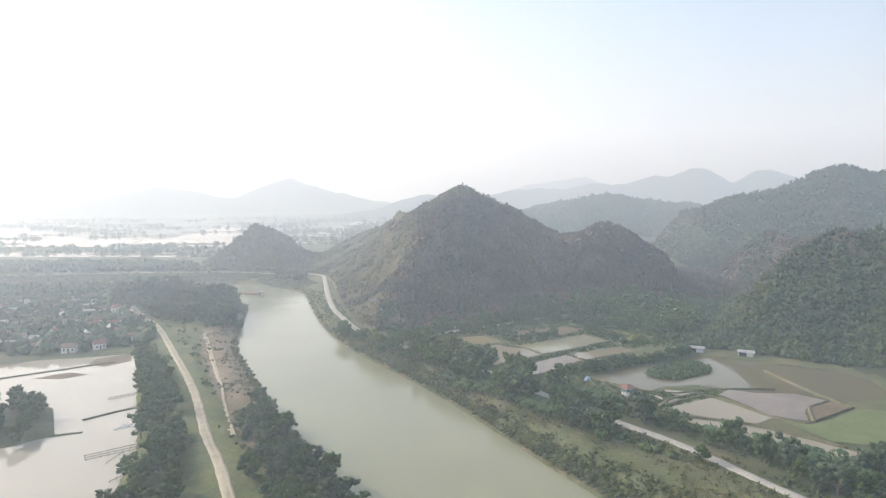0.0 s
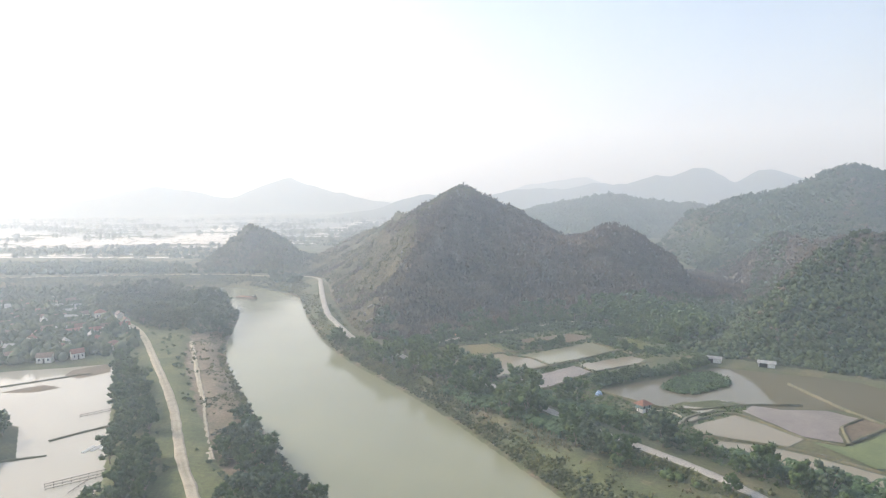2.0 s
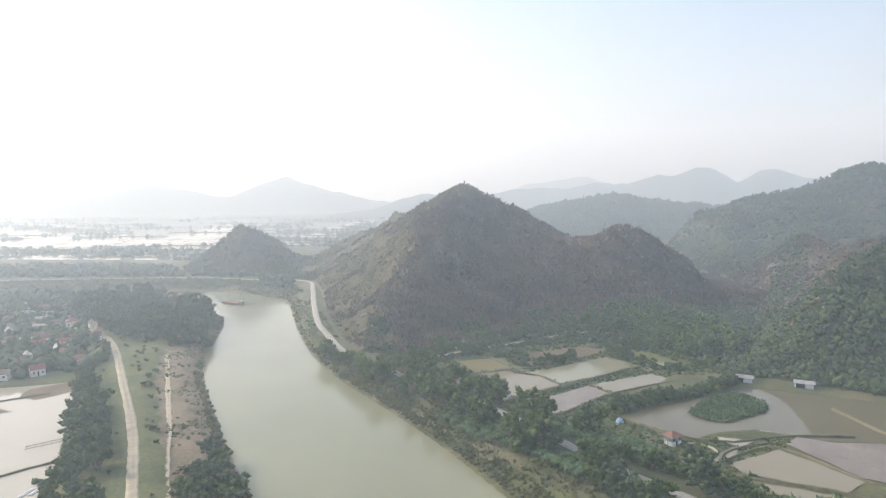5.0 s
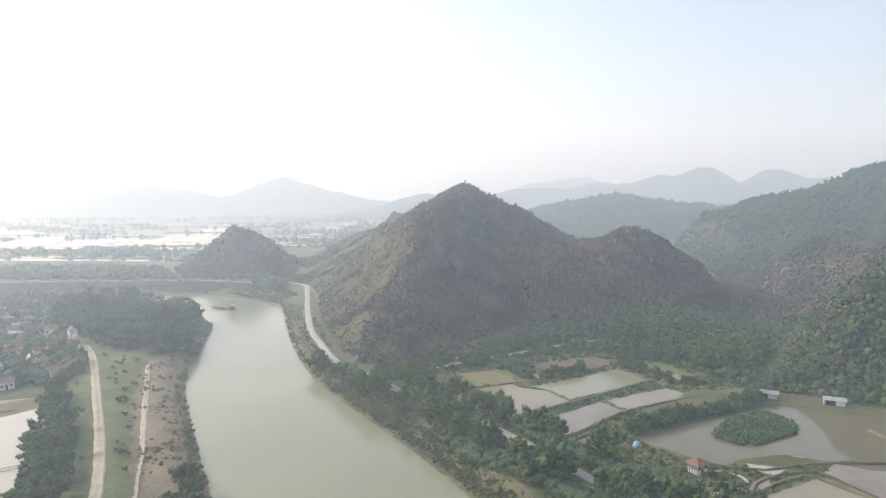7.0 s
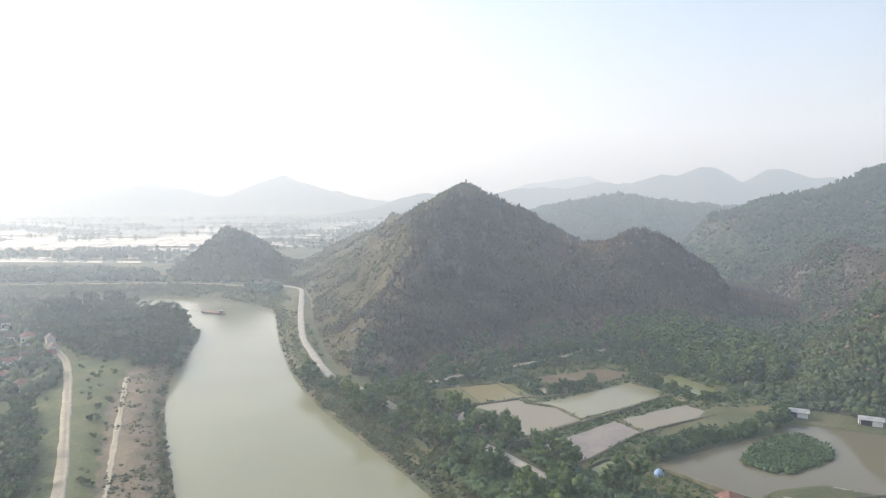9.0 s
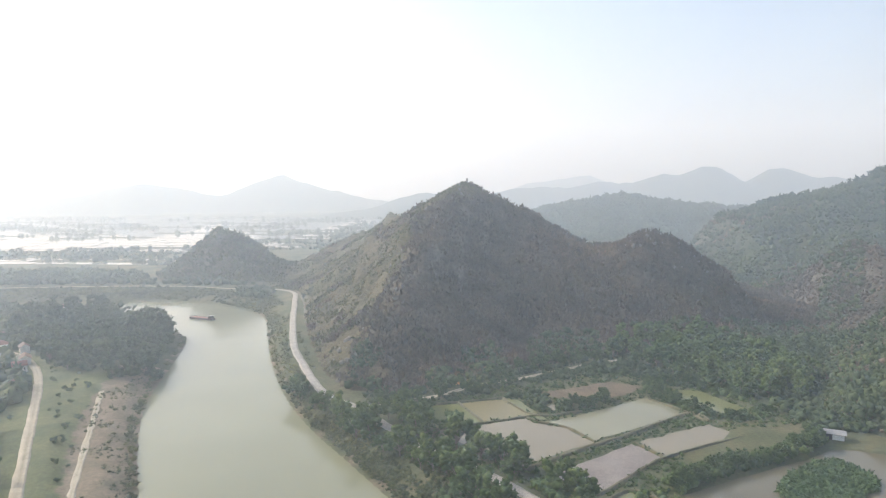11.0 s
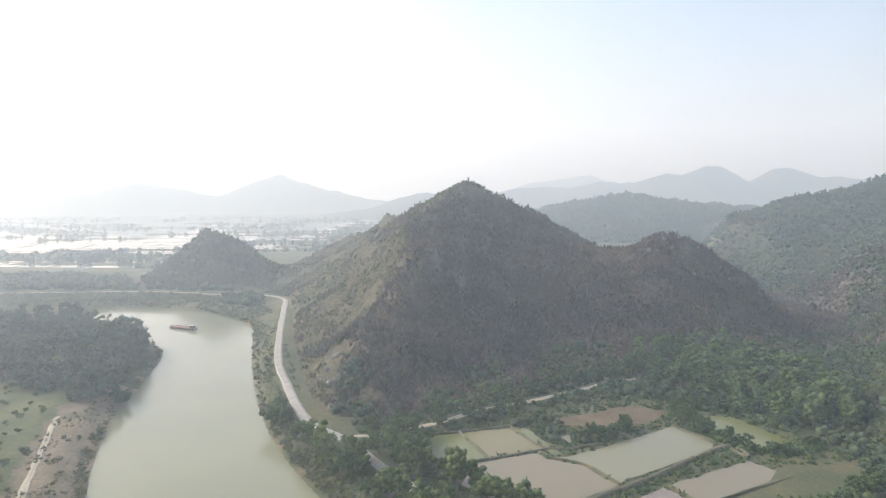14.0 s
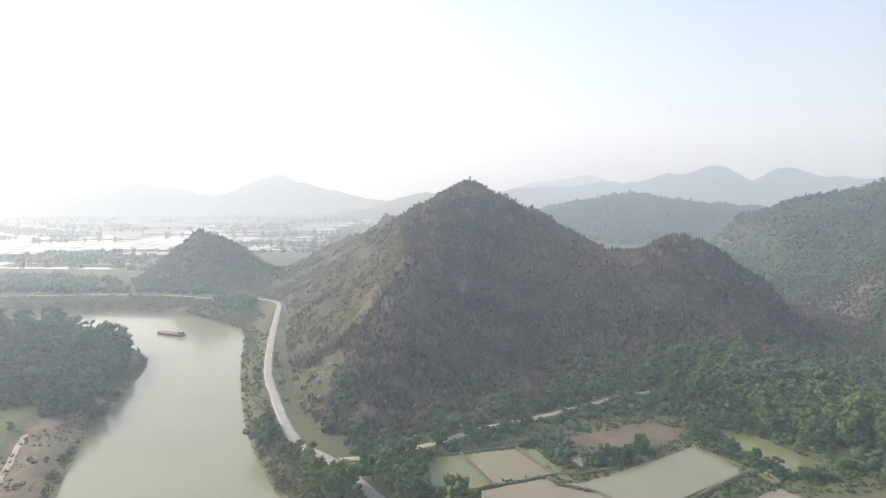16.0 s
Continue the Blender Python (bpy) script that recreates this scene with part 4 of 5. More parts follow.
stuff("lane_thicket", prng, lane_side, 0.4 + 1.2 * prng.random(len(lane_side)) ** 2, M_FOREST, "green thicket along the lane below the hill", "thicket", 0.9, 0.5, 6, 0.36)
beach = dry_land(fill(prng, [(-112, 510), (-136, 532), (-160, 551), (-208, 560), (-275, 556), (-420, 552), (-420, 580), (-291, 596), (-211, 598), (-165, 584), (-120, 560), (-104, 520)], 2600), 0.5, 3)
stuff("beach_weeds", prng, beach, 0.5 + 0.9 * prng.random(len(beach)) ** 2, M_SCRUB_GREEN, "low grey-green weeds on the far bank", "weeds", 0.7, 0.25, 5, 0.45, core=(OCTA_V, OCTA_F))
under = dry_land(np.vstack([fill(prng, [(44, 228), (60, 214), (76, 196), (92, 170), (108, 146), (128, 150), (124, 168), (110, 176), (90, 188), (74, 206), (58, 224)], 900), fill(prng, [(22, 266), (34, 252), (44, 242), (56, 234), (62, 222), (46, 224), (34, 238), (20, 258)], 420), fill(prng, [(-4, 262), (8, 246), (24, 226), (44, 200), (60, 178), (64, 176), (46, 206), (26, 236), (6, 266)], 420)]))
stuff("road_thicket", prng, under, 0.4 + 1.0 * prng.random(len(under)) ** 2, M_TREE, "tangled green undergrowth beside the lower road", "thicket", 0.9, 0.5, 7, 0.34)
hedge_low = dry_land(np.vstack([along(prng, [(57, 263), (77, 274.5), (97, 284), (111, 294)], 360, (-2.2, 3.8)), along(prng, [(76, 344), (79, 328), (84, 318), (95, 311), (108, 318)], 200, (-2.4, 2.4)), along(prng, [(74, 346), (90, 349), (104, 330)], 140, (-2.4, 2.4))]), 1, 3)
stuff("hedge_growth", prng, hedge_low, 0.45 + 0.9 * prng.random(len(hedge_low)) ** 2, M_TREE, "leafy hedge growth on the pond bank", "hedge", 0.95, 0.6, 8, 0.32)
terrace = along(prng, BANK_L[(BANK_L[:, 1] > 215) & (BANK_L[:, 1] < 375)], 900, (2, 17))
terrace = terrace[fbm(terrace[:, 0], terrace[:, 1], 10, 3) > 0.0]
stuff("terrace_weeds", prng, terrace, 0.2 + 0.5 * prng.random(len(terrace)) ** 2, M_SCRUB_GREEN, "sparse weeds on the bare river terrace", "weeds", 0.7, 0.25, 5, 0.45, core=(OCTA_V, OCTA_F))
bed = fill(prng, [(80, 260), (87, 269), (101, 279), (107, 279), (110, 268), (106, 262), (91, 253), (86, 253)], 1300)
stuff("water_plants", prng, bed, 0.45 + 0.4 * prng.random(len(bed)), M_BANANA, "raft of broad-leaved water plants in the pond", "water plants", 0.8, 0.8, 4, 0.5, height=lambda x, y: np.full(np.shape(x), -0.7))

# the thick growth at the foot of the range, beside the pond
skirt = dry_land(fill(prng, [(110, 300), (122, 300), (136, 291), (148, 283), (166, 268), (190, 262), (200, 330), (190, 420), (160, 430), (142, 404), (146, 384), (120, 366), (112, 335)], 3200))
stuff("foot_wood", prng, skirt, 0.7 + 1.2 * prng.random(len(skirt)) ** 1.5, M_FOREST, "dense green growth at the foot of the range", "wood", 0.95, 0.6, 7, 0.36)

# scrub and woods on the hills
hp = prng.random((200000, 2)) * [560, 470] + [-275, 325]
hz = main_hill(hp[:, 0], hp[:, 1])
slope_front = (hp[:, 1] < 600) | ((hp[:, 0] < -10) & (hp[:, 1] < 700) & (hp[:, 0] > -150))
on = slope_front & (signed(hp[:, 0], hp[:, 1], MAIN_FOOT) > 1) & (seg_dist(hp[:, 0], hp[:, 1], HILL_ROAD)[0] > 3)
hp, hz = hp[on], hz[on]
green = green_main(hp[:, 0], hp[:, 1], hz) + 0.25 * fbm(hp[:, 0], hp[:, 1], 9, 2)
bare = fbm(hp[:, 0] + 77, hp[:, 1], 30, 3)
hp_dry = hp[green < 0.5][:46000]
hp_grass = hp[green > 0.25][:16000]
tuft_stuff("slope_grass", prng, hp_grass, 0.3 + 0.5 * prng.random(len(hp_grass)) ** 2, M_DRYGRASS, "yellowed grass and low growth on the sunny slope", "grass", 4, 0.95, 0.3)
hp_green = hp[(green >= 0.42) & (fbm(hp[:, 0], hp[:, 1], 12, 3) > -0.05)][:12000]
tuft_stuff("hill_scrub", prng, hp_dry, 0.7 + 1.3 * prng.random(len(hp_dry)) ** 1.8, M_SCRUB, "dense leafless grey-brown scrub on the hillside", "scrub", 4, 0.95, 0.24)
tuft_stuff("hill_bushes", prng, hp_green, 0.3 + 1.1 * prng.random(len(hp_green)) ** 2.4, M_SCRUB_GREEN, "green bushes dotted over the grassy slope", "bushes", 7, 0.95, 0.24)
toe = hp[(hp[:, 0] > -38) & (hz[:] < 10) & (signed(hp[:, 0], hp[:, 1], MAIN_FOOT) < 22) & (fbm(hp[:, 0], hp[:, 1], 16, 2) > -0.2)][:2200]
stuff("foot_thicket", prng, toe, 0.8 + 1.3 * prng.random(len(toe)) ** 2, M_FOREST, "dark thicket at the foot of the hill", "thicket", 0.85, 0.4, 3, 0.4)
rp = prng.random((150000, 2)) * [600, 800] + [112, 150]
rp = rp[prng.random(len(rp)) < np.minimum(1, (300 / rp[:, 1]) ** 1.7)]
rz = right_hill(rp[:, 0], rp[:, 1])
rp = rp[(rz > 0.5) & (rp[:, 0] < 120 + rp[:, 1] * 0.78)][:27000]
brown = dry_range(rp[:, 0], rp[:, 1]) + 0.25 * prng.normal(size=len(rp)) + 0.8 * fbm(rp[:, 0] + 40, rp[:, 1], 45, 3) > 0.45
g1, g2 = rp[~brown], rp[brown]
stuff("hill_forest", prng, g1, (0.7 + 1.4 * prng.random(len(g1)) ** 2) * (0.55 + g1[:, 1] / 620), M_FOREST, "dark green forest covering the hill range", "forest", 0.95, 0.35, 7, 0.3, uneven=0.4, core=(OCTA_V, OCTA_F))
stuff("hill_dry_forest", prng, g2, (0.6 + 1.0 * prng.random(len(g2)) ** 2) * (0.55 + g2[:, 1] / 620), M_SCRUB, "brown leafless scrub patches on the hill range", "scrub", 0.85, 0.25, 7, 0.34, uneven=0.4, core=(OCTA_V, OCTA_F))
bp = prng.random((13000, 2)) * [760, 420] + [-140, 860]
bp = bp[back_hill(bp[:, 0], bp[:, 1]) > 0.5]
stuff("back_forest", prng, bp, 2.2 + 2.2 * prng.random(len(bp)) ** 2, M_FOREST, "hazy forest on the low hill behind", "forest", 0.85, 0.4, 3, height=back_hill, core=(OCTA_V, OCTA_F))
lp = prng.random((5000, 2)) * [120, 110] + [-250, 600]
lp = lp[main_hill(lp[:, 0], lp[:, 1]) > 1]
tuft_stuff("knoll_scrub", prng, lp, 0.9 + 1.4 * prng.random(len(lp)) ** 2, M_SCRUB_GREEN, "grey-green scrub on the small pointed hill", "scrub", 6)

# village trees, far bank woods, hedgerows of the far plain
vt = dry_land(np.vstack([fill(prng, [(-150, 312), (-170, 304), (-205, 296), (-330, 330), (-420, 450), (-330, 520), (-235, 505), (-215, 425), (-190, 400), (-165, 365), (-150, 335)], 2700),
                         fill(prng, [(-140, 606), (-165, 600), (-211, 612), (-300, 612), (-520, 600), (-560, 680), (-330, 690), (-265, 668), (-230, 622)], 1200),
                         fill(prng, [(-118, 540), (-124, 560), (-118, 575), (-150, 575), (-142, 552)], 60),
                         fill(prng, [(-330, 520), (-420, 450), (-600, 440), (-700, 520), (-600, 560), (-400, 562)], 700)]), 2, 5)
VILLAGE_TREES = vt
fr = np.vstack([np.column_stack([x + (prng.random(16) * 2 - 1) * w, y + (prng.random(16) * 2 - 1) * 5]) for x, y, w in far_rows])
stuff("far_hedgerows", prng, fr, 1.0 + 2.8 * prng.random(len(fr)) ** 2, M_FOREST, "tree lines between the distant flooded fields", "hedgerow", 0.9, 0.5, 2, height=lambda x, y: np.zeros(np.shape(x)))

# limestone outcrops along the spur and the crags
ro = np.vstack([along(prng, [(10, 522), (-6, 488), (-20, 445), (-34, 400), (-44, 362)], 90, (-10, 12)), along(prng, [(98, 486), (114, 478), (136, 474), (165, 470)], 60, (-22, 12)), along(prng, [(-50, 372), (-78, 470), (-90, 520)], 40, (0, 26))])
ro = ro[main_hill(ro[:, 0], ro[:, 1]) > 1.5]
stuff("limestone_outcrops", prng, ro, 0.4 + 1.2 * prng.random(len(ro)) ** 2.5, M_ROCK, "jagged grey limestone outcrops on the spur", "rocks", 1.0, 0.15, 0, uneven=0.45)

# ---- buildings, barge and small things ----
M_TILE_RED = rough_material("red_roof_tiles", [(0.3, (0.18, 0.09, 0.072)), (0.7, (0.27, 0.14, 0.115))], 0.6, 5, 0.85, 0.5, 0.05, 0.2)
M_TILE_BROWN = rough_material("weathered_roof_tiles", [(0.3, (0.14, 0.10, 0.085)), (0.7, (0.24, 0.17, 0.14))], 0.6, 5, 0.9, 0.5, 0.05, 0.2)
M_TIN = rough_material("grey_roof_sheets", [(0.3, (0.2, 0.21, 0.22)), (0.7, (0.34, 0.35, 0.36))], 0.5, 5, 0.6, 0.3, 0.04, 0.15)
M_PLASTER = rough_material("pale_plaster", [(0.3, (0.55, 0.53, 0.49)), (0.7, (0.70, 0.69, 0.65))], 0.4, 4, 0.9, 0.3, 0.03, 0.1)
M_WHITE = rough_material("white_paint", [(0.3, (0.68, 0.68, 0.66)), (0.7, (0.80, 0.80, 0.78))], 0.4, 4, 0.8, 0.2, 0.02)
M_BLUE = rough_material("blue_tarpaulin", [(0.3, (0.20, 0.32, 0.50)), (0.7, (0.38, 0.50, 0.66))], 0.8, 5, 0.6, 0.4, 0.05)
M_DARKWOOD = rough_material("dark_timber", [(0.3, (0.06, 0.045, 0.035)), (0.7, (0.12, 0.09, 0.07))], 1.0, 8, 0.8, 0.4, 0.03)
M_TEAL = rough_material("teal_sheet", [(0.3, (0.16, 0.25, 0.24)), (0.7, (0.24, 0.33, 0.31))], 0.7, 6, 0.7, 0.3, 0.03)
M_HULL = rough_material("rusty_hull", [(0.3, (0.08, 0.06, 0.055)), (0.7, (0.17, 0.10, 0.08))], 0.5, 4, 0.7, 0.3, 0.03)
M_CARGO = rough_material("red_sand", [(0.3, (0.26, 0.13, 0.095)), (0.7, (0.36, 0.2, 0.15))], 0.5, 4, 0.95, 0.6, 0.1)
M_CLAY = rough_material("orange_clay", [(0.3, (0.42, 0.2, 0.09)), (0.7, (0.56, 0.31, 0.16))], 0.5, 4, 0.95, 0.7, 0.15)
M_PANE = rough_material("dark_window", [(0.3, (0.02, 0.025, 0.03)), (0.7, (0.04, 0.045, 0.05))], 1, 4, 0.15, 0.0, 0.01)


def box(bm, x0, y0, z0, x1, y1, z1):
    m = Matrix.Translation(((x0 + x1) / 2, (y0 + y1) / 2, (z0 + z1) / 2)) @ Matrix.Diagonal((x1 - x0, y1 - y0, z1 - z0, 1))
    bmesh.ops.create_cube(bm, size=1, matrix=m)
    return bm


def gable_roof(bm, w, d, z, rise, eave=0.5, thick=0.14):
    """Two slopes with thickness and overhang; the ridge runs along x."""
    for s in (-1, 1):
        a, b = s * (d / 2 + eave), 0
        lo = z - eave * rise / (d / 2)
        v = [bm.verts.new(p) for t in (0, thick) for p in ((-w / 2 - eave, a, lo + t), (w / 2 + eave, a, lo + t), (w / 2 + eave, b, z + rise + t), (-w / 2 - eave, b, z + rise + t))]
        for f in ((0, 1, 2, 3), (7, 6, 5, 4), (0, 4, 5, 1), (1, 5, 6, 2), (2, 6, 7, 3), (3, 7, 4, 0)):
            bm.faces.new([v[i] for i in f])
    bmesh.ops.recalc_face_normals(bm, faces=bm.faces)
    return bm


def hip_roof(bm, w, d, z, rise, eave=0.5):
    a, b, r = w / 2 + eave, d / 2 + eave, max(0.2, w / 2 - d / 2)
    v = [bm.verts.new(p) for p in ((-a, -b, z), (a, -b, z), (a, b, z), (-a, b, z), (-r, 0, z + rise), (r, 0, z + rise))]
    for f in ((0, 1, 5, 4), (1, 2, 5), (2, 3, 4, 5), (3, 0, 4), (3, 2, 1, 0)):
        bm.faces.new([v[i] for i in f])
    return bm


def house_model(w, d, h, roof_mat, kind, wall_mat):
    """A village house: walls with gables, roof, door and windows."""
    base = new("house")
    bm = box(bmesh.new(), -w / 2, -d / 2, -0.4, w / 2, d / 2, h)
    if kind == "gable":
        for s in (-1, 1):
            v = [bm.verts.new(p) for x in (s * (w / 2 - 0.2), s * w / 2) for p in ((x, -d / 2, h), (x, d / 2, h), (x, 0, h + d * 0.26))]
            for f in ((0, 1, 2), (5, 4, 3), (0, 3, 4, 1), (1, 4, 5, 2), (2, 5, 3, 0)):
                bm.faces.new([v[i] for i in f])
        bmesh.ops.recalc_face_normals(bm, faces=bm.faces)
    part("wall", bm, wall_mat, base)
    if kind == "gable":
        part("roof", gable_roof(bmesh.new(), w, d, h + 0.02, d * 0.27), roof_mat, base)
    elif kind == "hip":
        part("roof", hip_roof(bmesh.new(), w, d, h + 0.02, d * 0.3), roof_mat, base)
    else:
        bm = box(bmesh.new(), -w / 2 - 0.3, -d / 2 - 0.3, h + 0.003, w / 2 + 0.3, d / 2 + 0.3, h + 0.2)
        roof = part("roof", bm, roof_mat, base)
        for s in (-1, 1):
            part("parapet", box(bmesh.new(), -w / 2 - 0.3, s * (d / 2 + 0.2) - 0.1, h + 0.203, w / 2 + 0.3, s * (d / 2 + 0.2) + 0.1, h + 0.75), wall_mat, roof)
    part("door", box(bmesh.new(), -0.5, -d / 2 - 0.06, -0.1, 0.5, -d / 2 + 0.02, 2.05), M_DARKWOOD, base)
    for x in (-w * 0.3, w * 0.3):
        win = part("window", box(bmesh.new(), x - 0.6, -d / 2 - 0.05, 0.95, x + 0.6, -d / 2 + 0.02, 2.05), M_WHITE, base)
        part("pane", box(bmesh.new(), x - 0.5, -d / 2 - 0.07, 1.05, x + 0.5, -d / 2 - 0.052, 1.95), M_PANE, win)
    return base


hrng = np.random.default_rng(3)
KINDS = (
    ("tile-roofed village house with pale plaster walls", house_model(9.0, 5.6, 3.0, M_TILE_RED, "gable", M_PLASTER)),
    ("low house under weathered brown roof tiles", house_model(8.0, 5.2, 2.8, M_TILE_BROWN, "gable", M_PLASTER)),
    ("pale house under a grey sheet roof", house_model(8.5, 6.0, 3.1, M_TIN, "gable", M_PLASTER)),
    ("white two-storey house with a flat roof", house_model(6.0, 7.5, 6.0, M_WHITE, "flat", M_WHITE)),
    ("small house under a hipped red tile roof", house_model(7.5, 6.5, 3.2, M_TILE_RED, "hip", M_PLASTER)),
    ("long shed under pale grey roof sheets", house_model(12.0, 5.0, 2.8, M_TIN, "gable", M_WHITE)),
)
VILLAGE = [(-158, 312), (-178, 302), (-205, 300), (-290, 330), (-330, 420), (-280, 470), (-228, 440), (-200, 412), (-168, 362), (-158, 335)]
spots = fill(hrng, VILLAGE, 96, 9.6)
spots = np.vstack([spots, [[-236, 500], [-222, 497]]])
for i, (x, y) in enumerate(spots):
    label, model = KINDS[int(hrng.choice(6, p=[0.2, 0.4, 0.22, 0.02, 0.08, 0.08])) if i < 96 else 5]
    turn = 0.45 + 0.25 * hrng.normal() + (1.57 if hrng.random() < 0.25 else 0)
    s = 0.55 + 0.28 * hrng.random()
    m = Matrix.Translation((x, y, float(ground_height(np.array([x]), np.array([y]))[0]))) @ Matrix.Rotation(turn, 4, "Z") @ Matrix.Diagonal((s, s, 1, 1))
    tagged(copy_thing(model, m), label, "house", "village houses")
retire([m for _, m in KINDS])

# village trees stand clear of the houses
far_from = np.min(np.hypot(VILLAGE_TREES[:, None, 0] - spots[None, :, 0], VILLAGE_TREES[:, None, 1] - spots[None, :, 1]), 1)
vt = VILLAGE_TREES[far_from > 3.3]
stuff("village_trees", prng, vt, 1.5 + 1.7 * prng.random(len(vt)), M_GREY, "dark garden trees among houses and along the far bank", "trees", 1.0, 0.8, 7, 0.34)

# the pond keeper's hut
hut = new("pond_hut")
hut.matrix_world = Matrix.Translation((66, 234.5, -0.3)) @ Matrix.Rotation(0.5, 4, "Z") @ Matrix.Scale(0.9, 4)
part("wall", box(bmesh.new(), -2.0, -1.7, -0.5, 2.0, 1.7, 1.5), M_WHITE, hut, "white lower wall")
part("upper_wall", box(bmesh.new(), -2.1, -1.8, 1.503, 2.1, 1.8, 3.0), M_TEAL, hut, "teal upper boards")
part("roof", hip_roof(bmesh.new(), 4.6, 4.0, 3.0, 1.5, 0.6), M_TILE_RED, hut, "red hipped roof")
part("door", box(bmesh.new(), -0.45, -1.78, -0.1, 0.45, -1.68, 1.95), M_DARKWOOD, hut)
for x in (-1.3, 1.3):
    part("window", box(bmesh.new(), x - 0.35, -1.87, 1.8, x + 0.35, -1.78, 2.6), M_PANE, hut)
part("lean_to_roof", gable_roof(bmesh.new(), 1.0, 1.0, 2.1, 0.2, 0.2), M_TEAL, hut).location = (-3.2, 0.2, 0)
for x, y in ((-3.7, -0.3), (-2.7, -0.3), (-3.7, 0.7), (-2.7, 0.7)):
    part("post", box(bmesh.new(), x - 0.06, y - 0.06, -0.4, x + 0.06, y + 0.06, 2.1), M_DARKWOOD, hut)
tagged(hut, "small white hut with a red hipped roof beside the pond", "hut")

# sheds on the far shore of the pond
for (x, y, turn, w), roof, label in (((113.5, 294.5, -0.45, 7.0), M_TIN, "low open shed with a grey roof on the shore"), ((133, 287, -0.45, 6.5), M_TIN, "pale shed with a patched pale sheet roof")):
    shed = new("shed")
    shed.matrix_world = Matrix.Translation((x, y, float(land_height(np.array([x]), np.array([y]))[0]))) @ Matrix.Rotation(turn, 4, "Z")
    part("wall", box(bmesh.new(), -w / 2, -1.2, -0.6, w / 2, 1.6, 2.0), M_WHITE, shed)
    # near-black panel on the solid wall, painting the shade of an open front
    part("opening", box(bmesh.new(), -w / 2 + 0.5, -1.26, -0.2, 0.3, -1.19, 1.7), M_PANE, shed, "dark panel in place of the shaded open front")
    r = part("roof", gable_roof(bmesh.new(), w, 3.4, 2.02, 0.7, 0.35, 0.08), roof, shed)
    for k in range(3):
        part("roof_sheet", box(bmesh.new(), -w / 2 + 0.4 + k * w / 3, -1.9, 1.87, -w / 2 + 1.1 + k * w / 3, -1.3, 1.93), M_WHITE, r, "pale patched sheet")
    for px in (-w / 2 + 0.1, 0, w / 2 - 0.1):
        part("post", box(bmesh.new(), px - 0.07, -1.75, -0.6, px + 0.07, -1.61, 1.8), M_DARKWOOD, shed)
    tagged(shed, label, "shed", "sheds by the pond")

# covered stack under a blue sheet
bm = bmesh.new()
bmesh.ops.create_icosphere(bm, subdivisions=3, radius=1.0)
for v in bm.verts:
    n = noise.noise(v.co * 2.3) * 0.13
    v.co = Vector((v.co.x * (1.25 + n), v.co.y * (1.1 + n), max(-0.2, v.co.z) * (1.7 + n)))
stack = new("covered_stack")
stack.location = (55, 251.5, -0.1)
cover = part("cover", bm, M_BLUE, stack, "creased pale blue sheet")
bm = bmesh.new()
for k in range(14):
    a = k * 0.449
    box(bm, 1.3 * math.cos(a) - 0.16, 1.15 * math.sin(a) - 0.16, -0.1, 1.3 * math.cos(a) + 0.16, 1.15 * math.sin(a) + 0.16, 0.16)
part("weights", bm, M_ROCK, stack, "ring of stones on the hem")
tagged(stack, "rounded stack under a pale blue sheet", "covered stack")

# the barge on the river
barge = new("barge")
barge.matrix_world = Matrix.Translation((-147, 495.5, WATER)) @ Matrix.Rotation(-0.42, 4, "Z") @ Matrix.Scale(0.82, 4)
bm = bmesh.new()
rings = []
for x, half, low, top in ((-11, 1.5, 0.2, 1.5), (-9.5, 2.2, -0.5, 1.2), (-5, 2.4, -0.6, 1.0), (5, 2.4, -0.6, 1.0), (9, 2.3, -0.5, 1.2), (11, 1.7, 0.1, 1.4)):
    rings.append([bm.verts.new(p) for p in ((x, -half, top), (x, -half * 0.8, low), (x, half * 0.8, low), (x, half, top))])
for a, b in zip(rings[:-1], rings[1:]):
    for k in range(4):
        bm.faces.new((a[k], a[(k + 1) % 4], b[(k + 1) % 4], b[k]))
bm.faces.new(rings[0]), bm.faces.new(rings[-1][::-1])
bmesh.ops.recalc_face_normals(bm, faces=bm.faces)
part("hull", bm, M_HULL, barge)
bm = bmesh.new()
bmesh.ops.create_grid(bm, x_segments=24, y_segments=8, size=1)
for v in bm.verts:
    x, y = v.co.x, v.co.y
    v.co = Vector((x * 7.2 - 1.5, y * 1.9, 1.05 + 0.75 * max(0, 1 - abs(y)) ** 0.6 * max(0, 1 - x ** 6) + 0.1 * noise.noise(v.co * 6)))
part("cargo", bm, M_CARGO, barge, "heap of reddish sand")
house = part("wheelhouse", box(bmesh.new(), 7.2, -1.5, 1.2, 9.8, 1.5, 3.0), M_DARKWOOD, barge, "dark wooden wheelhouse")
part("roof", box(bmesh.new(), 6.9, -1.75, 3.003, 10.1, 1.75, 3.15), M_TIN, house)
for y in (-0.9, 0.0, 0.9):
    part("window", box(bmesh.new(), 7.15, y - 0.3, 2.0, 7.22, y + 0.3, 2.7), M_PANE, house)
for s in (-1, 1):
    part("gunwale", box(bmesh.new(), -9.4, s * 2.3 - 0.1, 1.15, 9.0, s * 2.3 + 0.1, 1.45), M_HULL, barge)
part("mast", box(bmesh.new(), 6.4, -0.05, 1.0, 6.5, 0.05, 4.6), M_DARKWOOD, barge)
tagged(barge, "long low river barge laden with reddish sand", "barge")

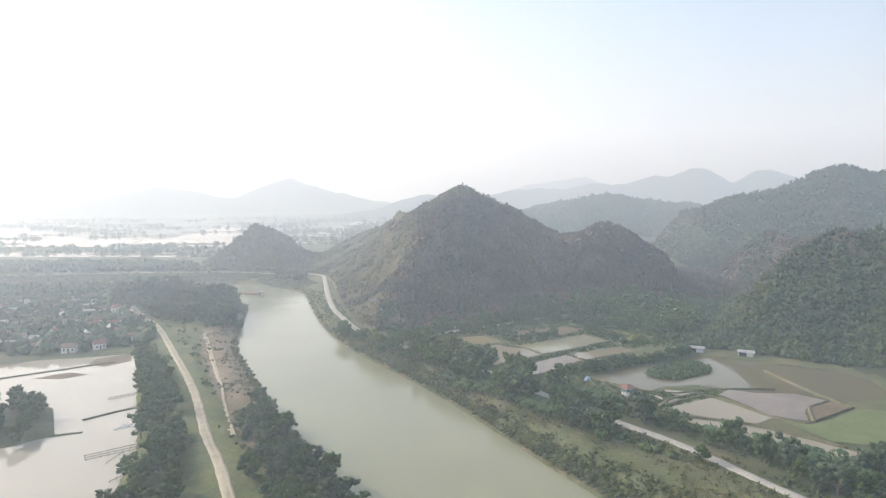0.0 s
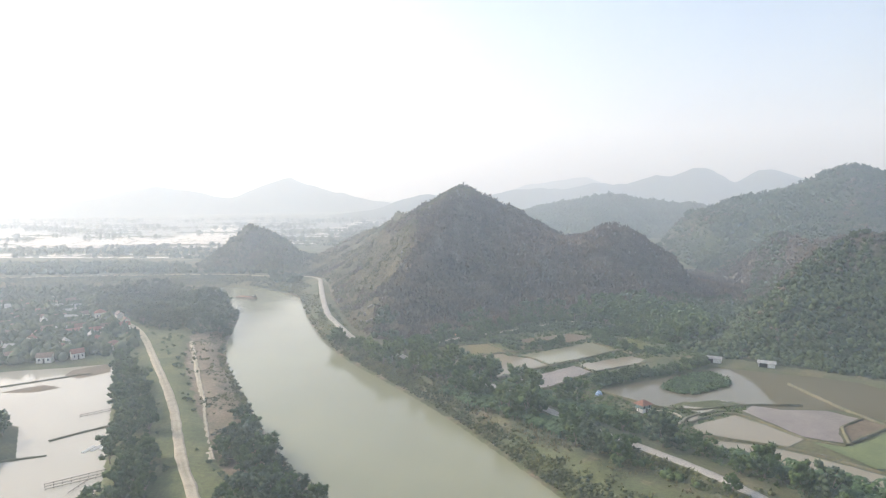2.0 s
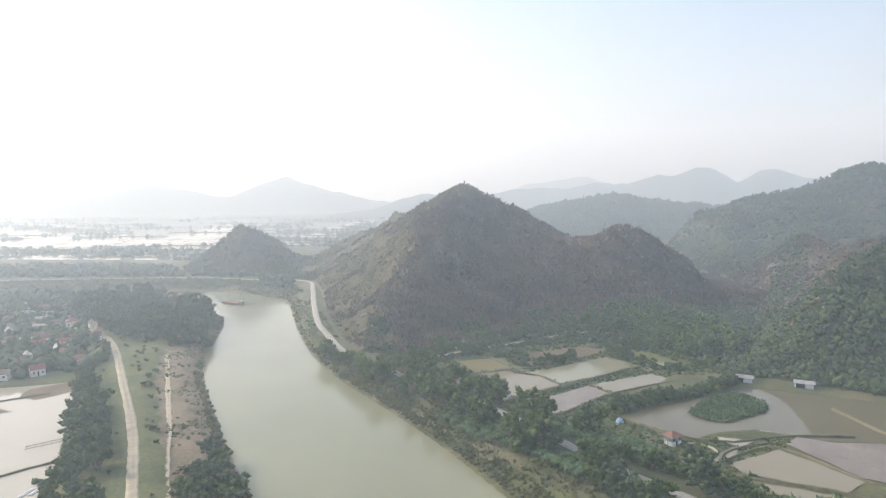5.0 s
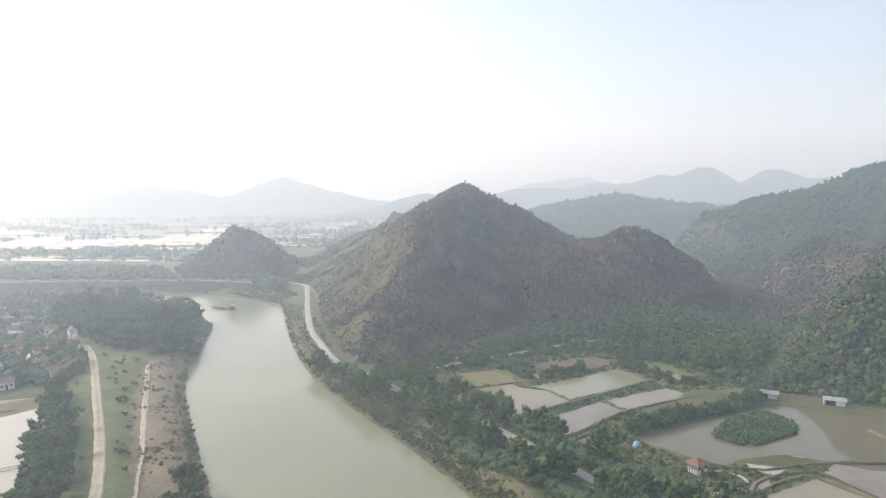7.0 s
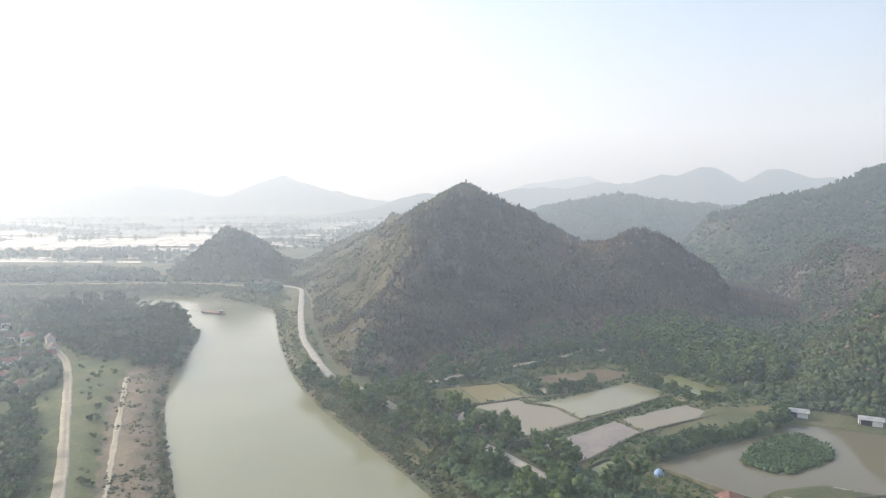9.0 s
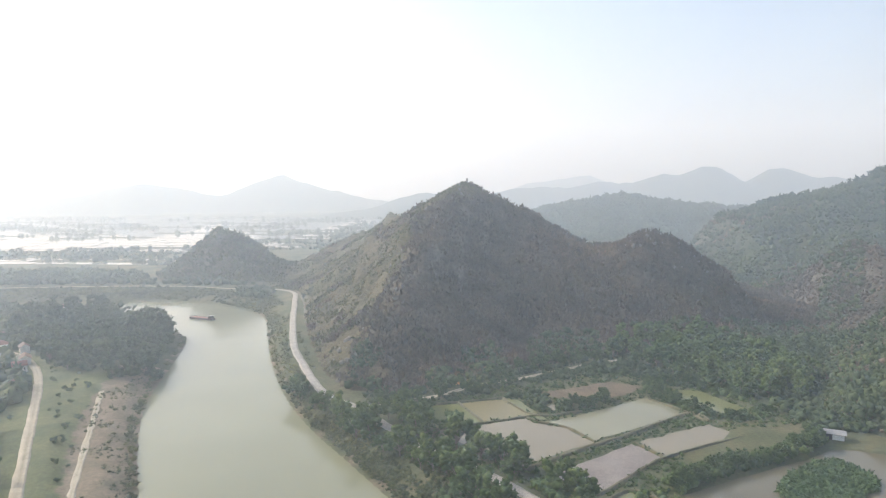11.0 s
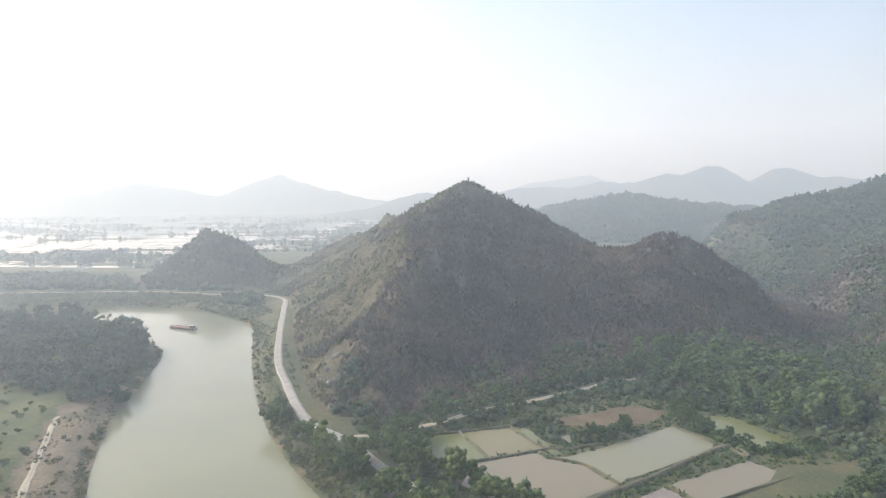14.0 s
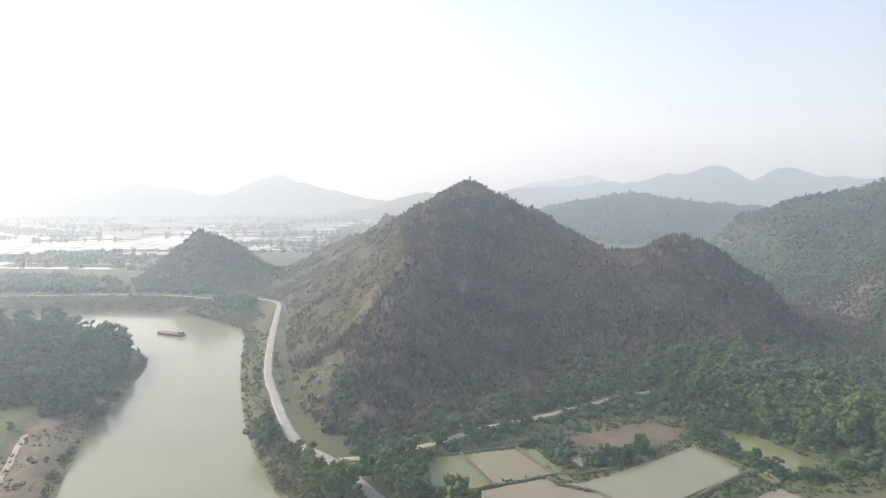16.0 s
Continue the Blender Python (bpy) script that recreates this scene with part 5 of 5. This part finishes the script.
# rows of stakes and pale floats in the fish pond
def stake_row(a, b, n):
    row = new("stake_row")
    a, b = np.array(a), np.array(b)
    row.location = (a[0], a[1], -0.9)
    d = b - a
    for u in np.linspace(0, 1, n):
        p = d * u
        part("stake", box(bmesh.new(), p[0] - 0.05, p[1] - 0.05, -0.9, p[0] + 0.05, p[1] + 0.05, 0.5), M_DARKWOOD, row)
    ln, turn = float(np.hypot(*d)), math.atan2(d[1], d[0])
    rail = part("rail", box(bmesh.new(), 0, -0.06, 0.3, ln, 0.06, 0.4), M_DARKWOOD, row)
    rail.rotation_euler = (0, 0, turn)
    tagged(row, "row of dark stakes tied to a rail", "stakes", "stake rows in the pond")


for a, b, n in (((-105, 183), (-92, 193), 9), ((-104, 181.5), (-91, 191), 9), ((-103, 180), (-90.5, 189), 9), ((-125, 236), (-113, 246), 8), ((-124, 234), (-112, 244), 8), ((-89, 166), (-84, 178), 7), ((-96, 178), (-95, 186), 5)):
    stake_row(a, b, n)
for k in range(4):
    fl = new("float_frame")
    fl.matrix_world = Matrix.Translation((-106.3 + 1.9 * k, 206.5 + 1.3 * k, -0.9)) @ Matrix.Rotation(-0.12, 4, "Z")
    for s in (-0.32, 0.32):
        bm = bmesh.new()
        bmesh.ops.create_cone(bm, cap_ends=True, segments=8, radius1=0.22, radius2=0.22, depth=5.2, matrix=Matrix.Translation((s, 0, 0.08)) @ Matrix.Rotation(1.5708, 4, "X"))
        part("float", bm, M_WHITE, fl)
    for y in (-2, 0, 2):
        part("crossbar", box(bmesh.new(), -0.5, y - 0.05, 0.28, 0.5, y + 0.05, 0.36), M_WHITE, fl)
    tagged(fl, "white float frame on the fish pond", "float", "floats on the pond")

# the pillar on the summit, and the clay heap by the lane
top = main_hill(*np.meshgrid(np.arange(6, 26, 1.0), np.arange(520, 540, 1.0), indexing="ij"))
ix, iy = np.unravel_index(np.argmax(top), top.shape)
pillar = new("summit_pillar")
pillar.location = (6 + ix, 520 + iy, float(top.max()) - 0.3)
part("shaft", box(bmesh.new(), -0.5, -0.5, -0.4, 0.5, 0.5, 2.3), M_ROCK, pillar)
part("cap", box(bmesh.new(), -0.7, -0.7, 2.303, 0.7, 0.7, 2.6), M_ROCK, pillar)
tagged(pillar, "small stone pillar on the summit", "pillar")


def heap(x, y, r, h, label):
    bm = bmesh.new()
    bmesh.ops.create_icosphere(bm, subdivisions=3, radius=1.0)
    for v in bm.verts:
        n = noise.noise(Vector((v.co.x * 2 + x, v.co.y * 2, v.co.z))) * 0.3
        v.co = Vector((v.co.x * r * (1 + n), v.co.y * r * 0.6 * (1 + n), max(-0.3, v.co.z * h * (1 + n))))
    me = bpy.data.meshes.new("earth_heap")
    bm.to_mesh(me)
    bm.free()
    me.materials.append(M_CLAY)
    ob = new("earth_heap", me)
    ob.location = (x, y, float(land_height(np.array([x]), np.array([y]))[0]) - 0.1)
    tagged(ob, label, "earth heap")


heap(4, 350, 2.4, 1.0, "small heap of orange clay beside the lane")
heap(9, 354, 1.6, 0.7, "low mound of orange clay beside the lane")
heap(140, 391, 5.0, 2.6, "bank of freshly dug orange clay")
